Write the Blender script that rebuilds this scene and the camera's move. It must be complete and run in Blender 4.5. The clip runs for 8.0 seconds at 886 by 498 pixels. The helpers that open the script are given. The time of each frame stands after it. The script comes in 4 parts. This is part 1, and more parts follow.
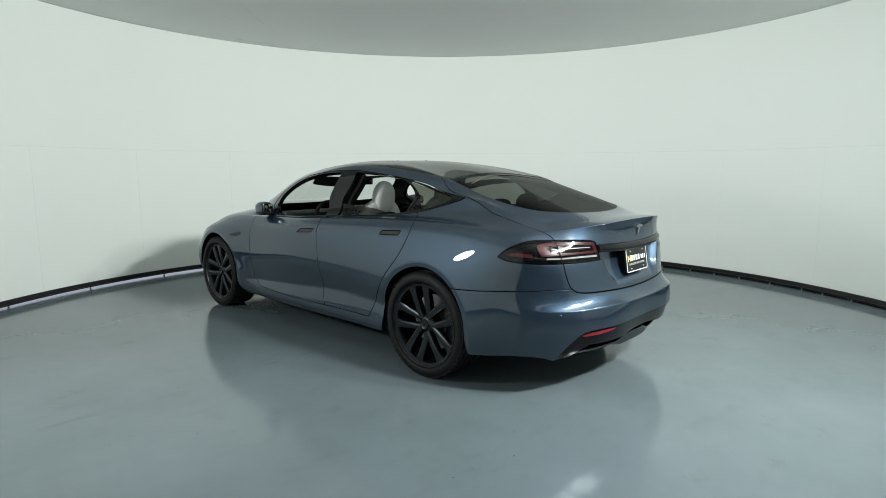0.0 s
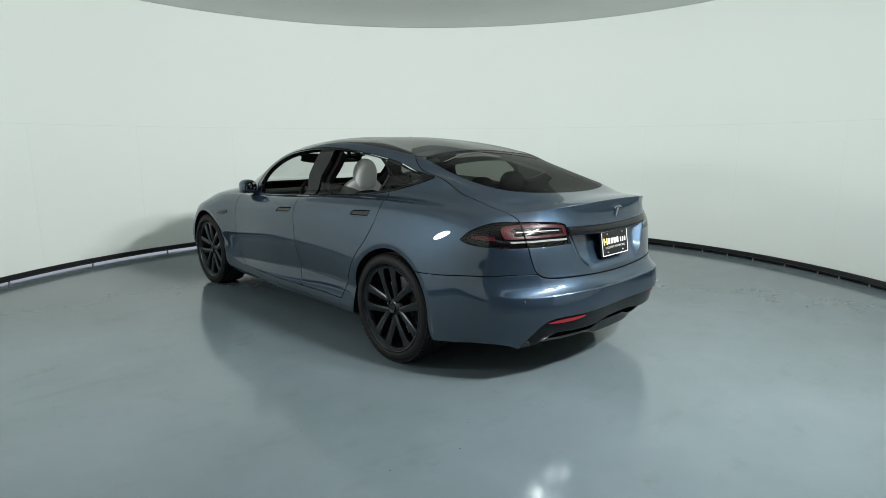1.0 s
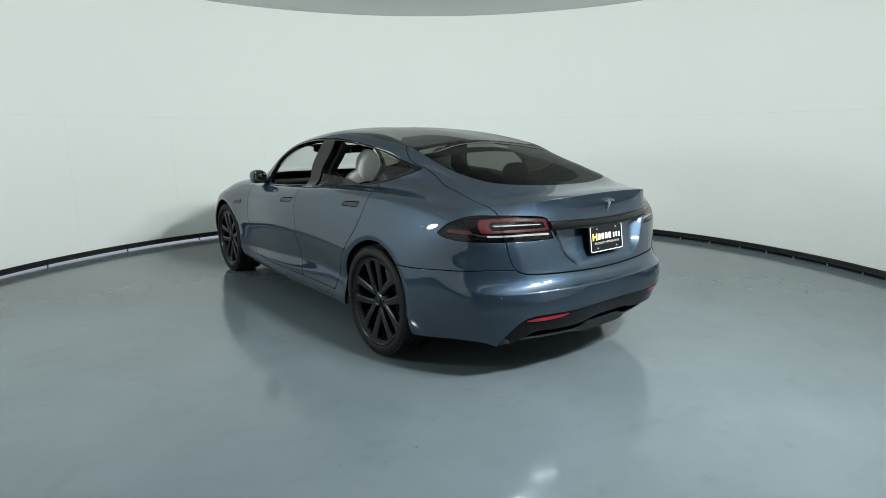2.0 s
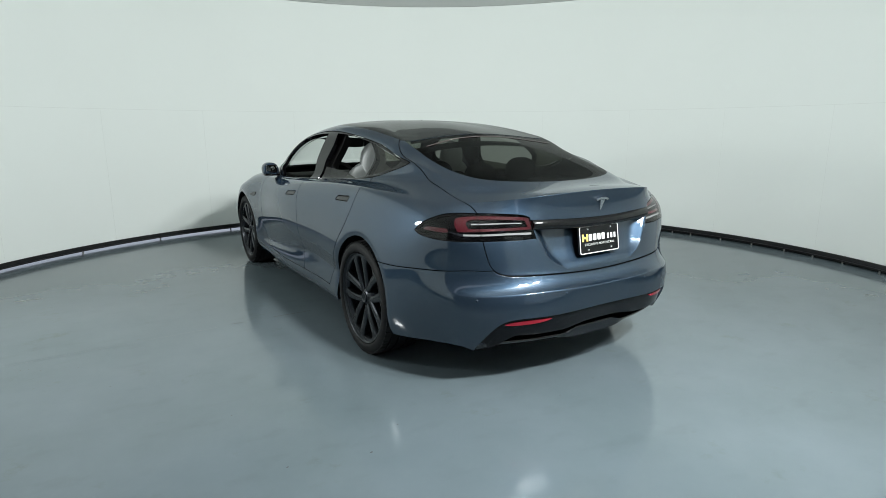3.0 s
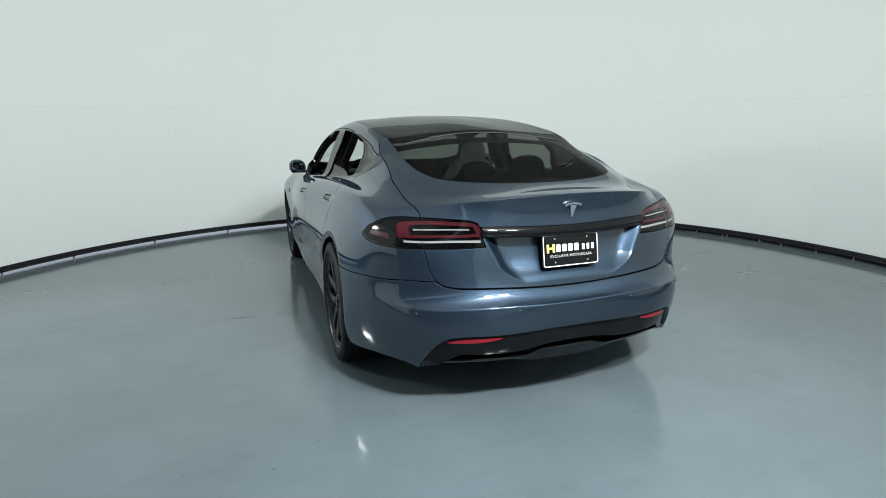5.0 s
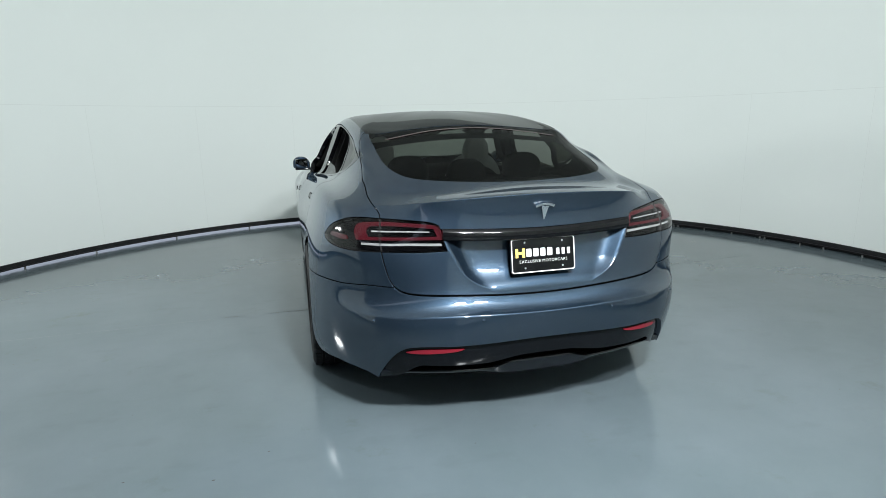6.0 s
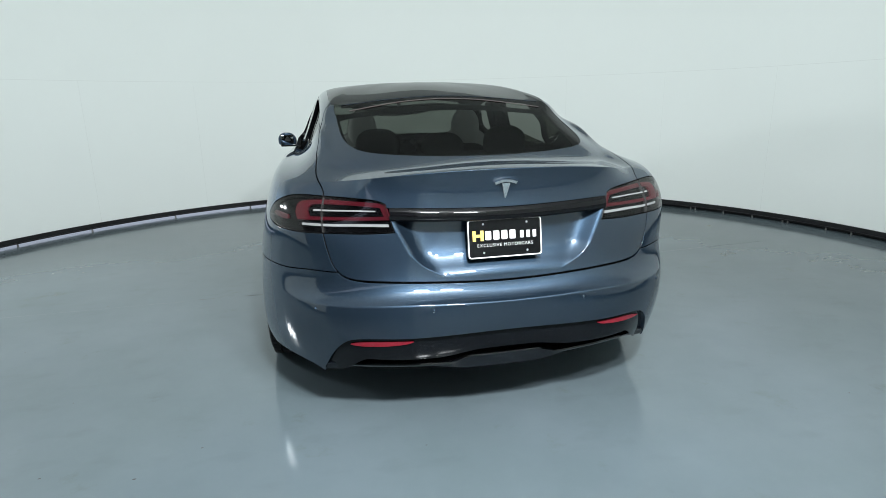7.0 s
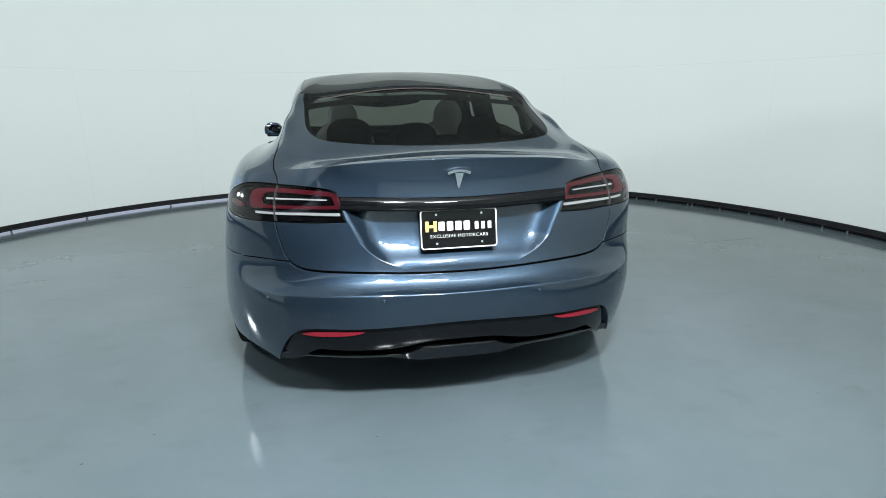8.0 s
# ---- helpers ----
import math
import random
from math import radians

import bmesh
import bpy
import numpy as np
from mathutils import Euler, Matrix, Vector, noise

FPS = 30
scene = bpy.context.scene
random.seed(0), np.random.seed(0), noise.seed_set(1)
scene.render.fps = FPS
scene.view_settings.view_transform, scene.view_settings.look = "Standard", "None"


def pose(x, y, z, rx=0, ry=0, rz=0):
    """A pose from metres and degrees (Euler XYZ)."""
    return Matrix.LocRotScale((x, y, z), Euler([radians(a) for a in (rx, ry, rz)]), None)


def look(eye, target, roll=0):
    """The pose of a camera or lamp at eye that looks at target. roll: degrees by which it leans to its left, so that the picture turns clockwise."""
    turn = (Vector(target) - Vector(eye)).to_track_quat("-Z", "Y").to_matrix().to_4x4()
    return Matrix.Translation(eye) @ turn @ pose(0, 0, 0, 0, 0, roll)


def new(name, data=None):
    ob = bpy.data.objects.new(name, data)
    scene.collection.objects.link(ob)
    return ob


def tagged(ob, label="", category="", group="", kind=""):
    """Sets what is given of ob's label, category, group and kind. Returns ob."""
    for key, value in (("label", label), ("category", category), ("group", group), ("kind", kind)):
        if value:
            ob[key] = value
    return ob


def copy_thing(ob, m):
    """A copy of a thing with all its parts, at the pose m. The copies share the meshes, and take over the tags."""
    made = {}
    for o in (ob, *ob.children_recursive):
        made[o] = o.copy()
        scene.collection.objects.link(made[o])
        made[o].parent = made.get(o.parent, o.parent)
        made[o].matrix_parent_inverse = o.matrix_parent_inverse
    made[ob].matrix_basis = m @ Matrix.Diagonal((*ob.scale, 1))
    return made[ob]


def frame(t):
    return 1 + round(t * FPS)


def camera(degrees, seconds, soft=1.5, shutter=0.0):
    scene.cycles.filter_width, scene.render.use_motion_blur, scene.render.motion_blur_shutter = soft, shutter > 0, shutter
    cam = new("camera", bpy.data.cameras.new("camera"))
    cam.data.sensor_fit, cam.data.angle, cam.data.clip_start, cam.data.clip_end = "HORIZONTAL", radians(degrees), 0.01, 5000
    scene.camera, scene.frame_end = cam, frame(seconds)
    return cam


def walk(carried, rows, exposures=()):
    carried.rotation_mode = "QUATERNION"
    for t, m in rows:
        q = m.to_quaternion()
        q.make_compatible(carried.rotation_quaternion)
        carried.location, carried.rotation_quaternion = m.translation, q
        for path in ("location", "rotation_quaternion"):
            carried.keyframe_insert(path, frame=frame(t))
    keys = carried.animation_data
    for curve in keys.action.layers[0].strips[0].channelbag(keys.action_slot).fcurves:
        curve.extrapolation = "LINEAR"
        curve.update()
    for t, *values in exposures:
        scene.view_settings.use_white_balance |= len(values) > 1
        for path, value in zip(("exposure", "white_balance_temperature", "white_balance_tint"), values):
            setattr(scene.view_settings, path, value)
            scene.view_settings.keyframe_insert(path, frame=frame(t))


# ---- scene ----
cam = camera(75.96, 8.0, soft=0.85)
PATH = [
    (0, (-3.611, -2.597, 1.403), (-2.156, -1.255, 1.119), 0.01),
    (0.5, (-3.409, -2.697, 1.415), (-1.990, -1.322, 1.104), -0.10),
    (1, (-3.211, -2.793, 1.423), (-1.847, -1.379, 1.052), -0.16),
    (1.5, (-3.021, -2.933, 1.424), (-1.729, -1.457, 1.034), -0.33),
    (3, (-2.397, -3.175, 1.419), (-1.352, -1.524, 0.995), -0.17),
    (3.5, (-2.175, -3.285, 1.417), (-1.210, -1.585, 0.994), -0.29),
    (4, (-1.951, -3.323, 1.414), (-1.083, -1.572, 0.987), -0.44),
    (4.5, (-1.736, -3.326, 1.412), (-0.967, -1.530, 0.981), -0.45),
    (6, (-1.067, -3.275, 1.392), (-0.562, -1.391, 0.951), -1.07),
    (6.5, (-0.898, -3.190, 1.371), (-0.447, -1.297, 0.909), -0.89),
    (7, (-0.699, -3.105, 1.329), (-0.294, -1.212, 0.827), -1.16),
    (7.5, (-0.562, -3.097, 1.308), (-0.188, -1.203, 0.786), -0.88),
    (8, (-0.469, -3.128, 1.306), (-0.106, -1.232, 0.784), -0.63),
]
walk(cam, [(t, look(eye, target, roll)) for t, eye, target, roll in PATH],
     exposures=[(0, 0.0, 6680, 11), (1.5, 0.0, 6600, 12), (3.5, 0.0, 6500, 13), (6.5, 0.02, 6360, 13.5), (8, 0.09, 6300, 13)])

# ---- light ----
world = bpy.data.worlds.new("world")
scene.world = world
world.use_nodes = True
world.node_tree.nodes["Background"].inputs[0].default_value = (0.75, 0.85, 1.0, 1)
world.node_tree.nodes["Background"].inputs[1].default_value = 1.1


def lamp(name, eye, target, w, h, watts, roll=0, color=(0.935, 1.0, 0.985)):
    d = bpy.data.lights.new(name, "AREA")
    d.shape, d.size, d.size_y, d.energy, d.color = "ELLIPSE", w, h, watts, color
    d.spread = radians(168)
    ob = new(name, d)
    ob.matrix_world = look(eye, target, roll)
    return ob


# ceiling lamps round the car
for x, y, tx, ty, tz, w in ((-0.35, -3.3, -0.5, 3.2, 1.0, 222), (0.45, -3.5, 0.5, 3.2, 1.0, 90)):
    lamp("ceiling_lamp", (x, y, 2.94), (tx, ty, tz), 0.46, 0.24, w)
# unseen lamp added at the left, for the haunch streak and side fill
lamp("haunch_fill_lamp", (-4.0, 1.62, 1.80), (-0.9, -0.3, 0.7), 0.60, 0.22, 46, 40)


# ---- materials ----
def nodes_of(name):
    m = bpy.data.materials.new(name)
    m.use_nodes = True
    t = m.node_tree
    return m, t, t.nodes["Principled BSDF"]


def mat(name, color, rough=0.5, metal=0.0, coat=0.0, grain=0.0, scale=40.0, bump=0.0, rough_var=0.0):
    """A plain surface with a slight change of tone, gloss and relief."""
    m, t, b = nodes_of(name)
    b.inputs["Base Color"].default_value = (*color, 1)
    b.inputs["Roughness"].default_value = rough
    b.inputs["Metallic"].default_value = metal
    b.inputs["Coat Weight"].default_value = coat
    b.inputs["Coat Roughness"].default_value = 0.03
    if grain or bump or rough_var:
        co = t.nodes.new("ShaderNodeTexCoord")
        fine = t.nodes.new("ShaderNodeTexNoise")
        fine.inputs["Scale"].default_value, fine.inputs["Detail"].default_value = scale, 6
        t.links.new(co.outputs["Object"], fine.inputs["Vector"])
        if grain:
            ramp = t.nodes.new("ShaderNodeMixRGB")
            ramp.inputs[1].default_value = (*[c * (1 - grain) for c in color], 1)
            ramp.inputs[2].default_value = (*[min(1, c * (1 + grain)) for c in color], 1)
            t.links.new(fine.outputs["Fac"], ramp.inputs[0])
            t.links.new(ramp.outputs[0], b.inputs["Base Color"])
        if rough_var:
            mr = t.nodes.new("ShaderNodeMapRange")
            mr.inputs["To Min"].default_value, mr.inputs["To Max"].default_value = rough - rough_var, rough + rough_var
            t.links.new(fine.outputs["Fac"], mr.inputs["Value"])
            t.links.new(mr.outputs["Result"], b.inputs["Roughness"])
        if bump:
            bp = t.nodes.new("ShaderNodeBump")
            bp.inputs["Strength"].default_value, bp.inputs["Distance"].default_value = bump, 0.002
            t.links.new(fine.outputs["Fac"], bp.inputs["Height"])
            t.links.new(bp.outputs["Normal"], b.inputs["Normal"])
    return m


def paint():
    """Dark blue-grey metallic paint: fine flakes under a clear coat."""
    m, t, b = nodes_of("metallic_paint")
    co = t.nodes.new("ShaderNodeTexCoord")
    flake = t.nodes.new("ShaderNodeTexVoronoi")
    flake.inputs["Scale"].default_value = 1600
    t.links.new(co.outputs["Object"], flake.inputs["Vector"])
    mix = t.nodes.new("ShaderNodeMixRGB")
    mix.inputs[1].default_value = (0.0215, 0.0375, 0.0585, 1)
    mix.inputs[2].default_value = (0.0280, 0.0480, 0.0750, 1)
    t.links.new(flake.outputs["Color"], mix.inputs[0])
    t.links.new(mix.outputs[0], b.inputs["Base Color"])
    b.inputs["Metallic"].default_value = 0.92
    b.inputs["Roughness"].default_value = 0.50
    b.inputs["Specular Tint"].default_value = (0.45, 0.55, 0.70, 1)
    b.inputs["Coat Weight"].default_value = 1.0
    b.inputs["Coat IOR"].default_value = 1.64
    b.inputs["Coat Roughness"].default_value = 0.012
    return m


def pane(name, tint, base=0.05, edge=0.8):
    """Thin tinted glass: clear through, glossy by its angle."""
    m = bpy.data.materials.new(name)
    m.use_nodes = True
    t = m.node_tree
    t.nodes.remove(t.nodes["Principled BSDF"])
    clear = t.nodes.new("ShaderNodeBsdfTransparent")
    clear.inputs[0].default_value = (*tint, 1)
    gloss = t.nodes.new("ShaderNodeBsdfGlossy")
    gloss.inputs["Roughness"].default_value = 0.01
    lw = t.nodes.new("ShaderNodeLayerWeight")
    lw.inputs["Blend"].default_value = 0.5
    power = t.nodes.new("ShaderNodeMath")
    power.operation = "POWER"
    power.inputs[1].default_value = 5.0
    fres = t.nodes.new("ShaderNodeMath")
    fres.operation = "MULTIPLY_ADD"
    fres.inputs[1].default_value, fres.inputs[2].default_value = edge - base, base
    t.links.new(lw.outputs["Facing"], power.inputs[0])
    t.links.new(power.outputs[0], fres.inputs[0])
    mix = t.nodes.new("ShaderNodeMixShader")
    t.links.new(fres.outputs[0], mix.inputs[0])
    t.links.new(clear.outputs[0], mix.inputs[1])
    t.links.new(gloss.outputs[0], mix.inputs[2])
    t.links.new(mix.outputs[0], t.nodes["Material Output"].inputs["Surface"])
    return m


def floor_paint():
    """Grey epoxy floor paint: glossy, scuffed, with broad stains and a few specks."""
    m, t, b = nodes_of("epoxy_floor")
    co = t.nodes.new("ShaderNodeTexCoord")
    broad = t.nodes.new("ShaderNodeTexNoise")
    broad.inputs["Scale"].default_value, broad.inputs["Detail"].default_value = 0.9, 8
    broad.inputs["Roughness"].default_value = 0.62
    fine = t.nodes.new("ShaderNodeTexNoise")
    fine.inputs["Scale"].default_value, fine.inputs["Detail"].default_value = 9, 8
    stretch = t.nodes.new("ShaderNodeMapping")
    stretch.inputs["Scale"].default_value = (0.35, 0.7, 0.35)
    stretch.inputs["Rotation"].default_value = (0, 0, 0.5)
    t.links.new(co.outputs["Object"], broad.inputs["Vector"])
    t.links.new(co.outputs["Object"], stretch.inputs["Vector"])
    t.links.new(stretch.outputs[0], fine.inputs["Vector"])
    ramp = t.nodes.new("ShaderNodeValToRGB")
    ramp.color_ramp.elements[0].position, ramp.color_ramp.elements[1].position = 0.3, 0.72
    ramp.color_ramp.elements[0].color = (0.097, 0.125, 0.136, 1)
    ramp.color_ramp.elements[1].color = (0.125, 0.155, 0.172, 1)
    t.links.new(broad.outputs["Fac"], ramp.inputs[0])
    stain = t.nodes.new("ShaderNodeValToRGB")
    stain.color_ramp.elements[0].position, stain.color_ramp.elements[1].position = 0.27, 0.42
    stain.color_ramp.elements[0].color = (0.72, 0.70, 0.66, 1)
    stain.color_ramp.elements[1].color = (1, 1, 1, 1)
    t.links.new(fine.outputs["Fac"], stain.inputs[0])
    mul = t.nodes.new("ShaderNodeMixRGB")
    mul.blend_type = "MULTIPLY"
    mul.inputs[0].default_value = 0.24
    t.links.new(ramp.outputs[0], mul.inputs[1])
    t.links.new(stain.outputs[0], mul.inputs[2])
    spots = t.nodes.new("ShaderNodeTexNoise")
    spots.inputs["Scale"].default_value, spots.inputs["Detail"].default_value = 3.1, 9
    spots.inputs["Roughness"].default_value = 0.7
    t.links.new(co.outputs["Object"], spots.inputs["Vector"])
    grime = t.nodes.new("ShaderNodeValToRGB")
    grime.color_ramp.elements[0].position, grime.color_ramp.elements[1].position = 0.60, 0.74
    grime.color_ramp.elements[0].color = (1, 1, 1, 1)
    grime.color_ramp.elements[1].color = (0.80, 0.78, 0.66, 1)
    t.links.new(spots.outputs["Fac"], grime.inputs[0])
    worn = t.nodes.new("ShaderNodeMixRGB")
    worn.blend_type = "MULTIPLY"
    worn.inputs[0].default_value = 0.7
    t.links.new(mul.outputs[0], worn.inputs[1])
    t.links.new(grime.outputs[0], worn.inputs[2])
    t.links.new(worn.outputs[0], b.inputs["Base Color"])
    gloss = t.nodes.new("ShaderNodeMapRange")
    gloss.inputs["From Min"].default_value, gloss.inputs["From Max"].default_value = 0.3, 0.7
    gloss.inputs["To Min"].default_value, gloss.inputs["To Max"].default_value = 0.10, 0.17
    t.links.new(fine.outputs["Fac"], gloss.inputs["Value"])
    t.links.new(gloss.outputs["Result"], b.inputs["Roughness"])
    bp = t.nodes.new("ShaderNodeBump")
    bp.inputs["Strength"].default_value, bp.inputs["Distance"].default_value = 0.035, 0.004
    t.links.new(fine.outputs["Fac"], bp.inputs["Height"])
    t.links.new(bp.outputs["Normal"], b.inputs["Normal"])
    return m


M_PAINT = paint()
M_WALL = mat("white_wall", (0.78, 0.82, 0.79), 0.7, grain=0.012, scale=1.3)
M_FLOOR = floor_paint()
M_CEIL = mat("ceiling_paint", (0.76, 0.77, 0.76), 0.85, grain=0.03, scale=2.0)
M_STAIN = mat("ceiling_scuff", (0.66, 0.67, 0.66), 0.9, grain=0.2, scale=30)
M_SEAM = mat("wall_seam", (0.66, 0.69, 0.66), 0.8)
M_HALL = mat("hall_wall", (0.34, 0.34, 0.35), 0.8, grain=0.1, scale=3)
M_BASE = mat("base_rail_black", (0.012, 0.012, 0.013), 0.4, grain=0.3, scale=25)
M_STEEL = mat("dull_steel", (0.16, 0.16, 0.155), 0.45, 0.9, grain=0.4, scale=90)
M_TYRE = mat("tyre_rubber", (0.006, 0.006, 0.0065), 0.6, grain=0.25, scale=60, bump=0.15)
M_TYRE.node_tree.nodes["Principled BSDF"].inputs["Specular IOR Level"].default_value = 0.22
M_RIM = mat("satin_grey_alloy", (0.036, 0.039, 0.044), 0.27, 0.9, grain=0.06, scale=80)
M_DISC = mat("brake_steel", (0.30, 0.30, 0.30), 0.35, 0.9, grain=0.15, scale=50)
M_CALIPER = mat("caliper_black", (0.02, 0.02, 0.02), 0.35)
M_GLOSS = mat("gloss_black", (0.0025, 0.0025, 0.003), 0.04)
M_GLOSS.node_tree.nodes["Principled BSDF"].inputs["Specular IOR Level"].default_value = 0.35
M_SATIN = mat("satin_black", (0.007, 0.007, 0.0075), 0.38, grain=0.2, scale=90)
M_MATT = mat("matt_black", (0.003, 0.003, 0.003), 0.85)
M_MATT.node_tree.nodes["Principled BSDF"].inputs["Specular IOR Level"].default_value = 0.15
M_HOUSING = mat("lamp_housing_black", (0.002, 0.002, 0.0025), 0.1)
M_HOUSING.node_tree.nodes["Principled BSDF"].inputs["Specular IOR Level"].default_value = 0.2
# lens rims in lighter grey: the thin edge highlight is put into the colour
M_LENS_GLINT = mat("lens_edge_glint", (0.06, 0.06, 0.06), 0.12)
M_HANDLE = mat("handle_grey", (0.012, 0.013, 0.015), 0.22)
M_VALANCE = mat("valance_black", (0.0035, 0.004, 0.0052), 0.03)
M_VALANCE.node_tree.nodes["Principled BSDF"].inputs["Specular IOR Level"].default_value = 0.22
M_LIP = mat("dark_gloss_lip", (0.004, 0.005, 0.007), 0.06)
M_CHROME = mat("brushed_chrome", (0.84, 0.85, 0.87), 0.24, 1.0)
M_DARKMIRROR = mat("mirror_glass", (0.26, 0.27, 0.28), 0.03, 1.0)
M_RED = mat("red_lamp_plastic", (0.085, 0.004, 0.010), 0.3)
M_WHITE_LAMP = mat("clear_lamp_strip", (0.46, 0.48, 0.48), 0.25, coat=0.5)
M_SEAT = mat("white_seat_leather", (0.83, 0.84, 0.84), 0.45, grain=0.03, scale=120, bump=0.15)
M_TRIM = mat("dark_cabin_trim", (0.008, 0.0078, 0.0075), 0.75, grain=0.2, scale=60)
M_TRIM.node_tree.nodes["Principled BSDF"].inputs["Specular IOR Level"].default_value = 0.25
M_LINER = mat("grey_headliner", (0.022, 0.022, 0.022), 0.9)
M_WHITE = mat("white_print", (0.62, 0.62, 0.60), 0.4)
M_PRINT = mat("worn_white_print", (0.52, 0.52, 0.51), 0.4)
M_YELLOW = mat("yellow_print", (0.66, 0.47, 0.12), 0.4)
G_REAR = pane("tinted_rear_glass", (0.145, 0.16, 0.14), 0.018, 0.36)
G_ROOF = pane("tinted_roof_glass", (0.05, 0.053, 0.05))
G_SIDE = pane("tinted_side_glass", (0.18, 0.185, 0.155), 0.035)
G_CLEAR = pane("clear_glass", (0.78, 0.82, 0.80))
G_LENS = pane("clear_lens", (0.66, 0.65, 0.65), 0.035)


# ---- room ----
RC, RR, RH = (-0.107, 0.62), 4.46, 3.12


def mesh_ob(name, verts, faces, m, parent=None, smooth=True):
    me = bpy.data.meshes.new(name)
    me.from_pydata([tuple(v) for v in verts], [], [tuple(f) for f in faces])
    me.materials.append(m)
    if smooth:
        me.shade_smooth()
    ob = new(name, me)
    ob.parent = parent
    return ob


def part(name, bm, material, parent, label=""):
    me = bpy.data.meshes.new(name)
    bmesh.ops.recalc_face_normals(bm, faces=bm.faces)
    bm.to_mesh(me)
    bm.free()
    me.materials.append(material)
    for p in me.polygons:
        p.use_smooth = True
    me.set_sharp_from_angle(angle=radians(35))
    ob = new(name, me)
    ob.parent = parent
    return tagged(ob, label)


def arc(name, r0, r1, z0, z1, a0, a1, n, m, parent=None):
    """A curved slab between two radii and two heights."""
    vs, fs = [], []
    for i in range(n + 1):
        a = radians(a0 + (a1 - a0) * i / n)
        for r, z in ((r0, z0), (r0, z1), (r1, z1), (r1, z0)):
            vs.append((RC[0] + r * math.cos(a), RC[1] + r * math.sin(a), z))
    for i in range(n):
        for j in range(4):
            k = (j + 1) % 4
            fs.append((i * 4 + j, i * 4 + 4 + j, i * 4 + 4 + k, i * 4 + k))
    fs += [(0, 1, 2, 3), (n * 4 + 3, n * 4 + 2, n * 4 + 1, n * 4)]
    ob = mesh_ob(name, vs, fs, m, parent)
    ob.data.set_sharp_from_angle(angle=radians(30))
    return ob


def box(bm, x0, x1, y0, y1, z0, z1, bevel=0.0, segments=2, m=None):
    r = bmesh.ops.create_cube(bm, size=1, matrix=Matrix.Translation(((x0 + x1) / 2, (y0 + y1) / 2, (z0 + z1) / 2)) @ Matrix.Diagonal((x1 - x0, y1 - y0, z1 - z0, 1)))
    vs = r["verts"]
    if bevel:
        es = list({e for v in vs for e in v.link_edges})
        r = bmesh.ops.bevel(bm, geom=es, offset=bevel, segments=segments, affect="EDGES", profile=0.5)
        vs = list({v for f in r["faces"] for v in f.verts} | {v for v in vs if v.is_valid})
    if m is not None:
        bmesh.ops.transform(bm, matrix=m, verts=vs)
    return vs


A0, A1 = -100, 212
wall = tagged(arc("wall_curved", RR, RR + 0.12, 0.085, RH, A0, A1, 160, M_WALL), "smooth white curved studio wall round the floor", "wall", kind="structure")
arc("wall_joint", RR - 0.0015, RR + 0.02, 1.622, 1.6245, A0, A1, 160, M_SEAM, wall)
for a in range(A0 + 9, A1, 16):
    arc("wall_joint", RR - 0.0012, RR + 0.02, 0.1, 1.622, a, a + 0.018, 1, M_SEAM, wall)
rail = tagged(arc("baseboard", RR - 0.012, RR + 0.10, 0.032, 0.084, A0, A1, 160, M_BASE), "black rail along the foot of the curved wall", "baseboard", kind="structure")
arc("rail_lip", RR - 0.03, RR - 0.012, 0.030, 0.040, A0, A1, 160, M_BASE, rail)
random.seed(4)
a = A0 + 3.0
while a < A1:
    c, s = math.cos(radians(a)), math.sin(radians(a))
    bm = bmesh.new()
    bmesh.ops.create_cone(bm, cap_ends=True, segments=10, radius1=0.010, radius2=0.007, depth=0.030, matrix=Matrix.Translation((RC[0] + (RR - 0.02) * c, RC[1] + (RR - 0.02) * s, 0.017)))
    part("levelling_foot", bm, M_STEEL, rail, "small dull steel levelling foot")
    if 80 < a < 150:
        a += 9
    a += random.choice((3.2, 4.3, 5.1, 0.7))
bm = bmesh.new()
bmesh.ops.create_grid(bm, x_segments=1, y_segments=1, size=14)
floor = tagged(part("floor", bm, M_FLOOR, None), "glossy grey painted concrete studio floor", "floor", kind="structure")
bm = bmesh.new()
bmesh.ops.create_cone(bm, cap_ends=True, segments=160, radius1=7.2, radius2=7.2, depth=0.1, matrix=Matrix.Translation((RC[0], RC[1], RH + 0.054)))
ceiling = tagged(part("ceiling", bm, M_CEIL, None), "flat pale grey ceiling with faint scuffs", "ceiling", kind="structure")
# the dim hall behind the open side of the ring
for nm, pts in (("wall_back", ((-7.0, -7.2), (7.0, -7.2))), ("wall_west", ((-7.0, -1.7), (-7.0, -7.0))), ("wall_east", ((7.0, -7.0), (7.0, -1.7))),
                ("wall_southwest", ((-6.8, -1.7), (-4.25, -1.7))), ("wall_southeast", ((4.3, -1.7), (6.8, -1.7)))):
    (xa, ya), (xb, yb) = pts
    bm = bmesh.new()
    box(bm, min(xa, xb) - 0.1, max(xa, xb) + 0.1, min(ya, yb) - 0.1, max(ya, yb) + 0.1, 0, RH)
    tagged(part(nm, bm, M_HALL, None), "plain dark wall of the hall behind the studio", "wall", kind="structure")
arc("kick_plate", RR + 0.05, RR + 0.09, 0.0, 0.034, A0, 84, 100, M_BASE, rail)
arc("kick_plate", RR + 0.05, RR + 0.09, 0.0, 0.034, 150, A1, 40, M_BASE, rail)


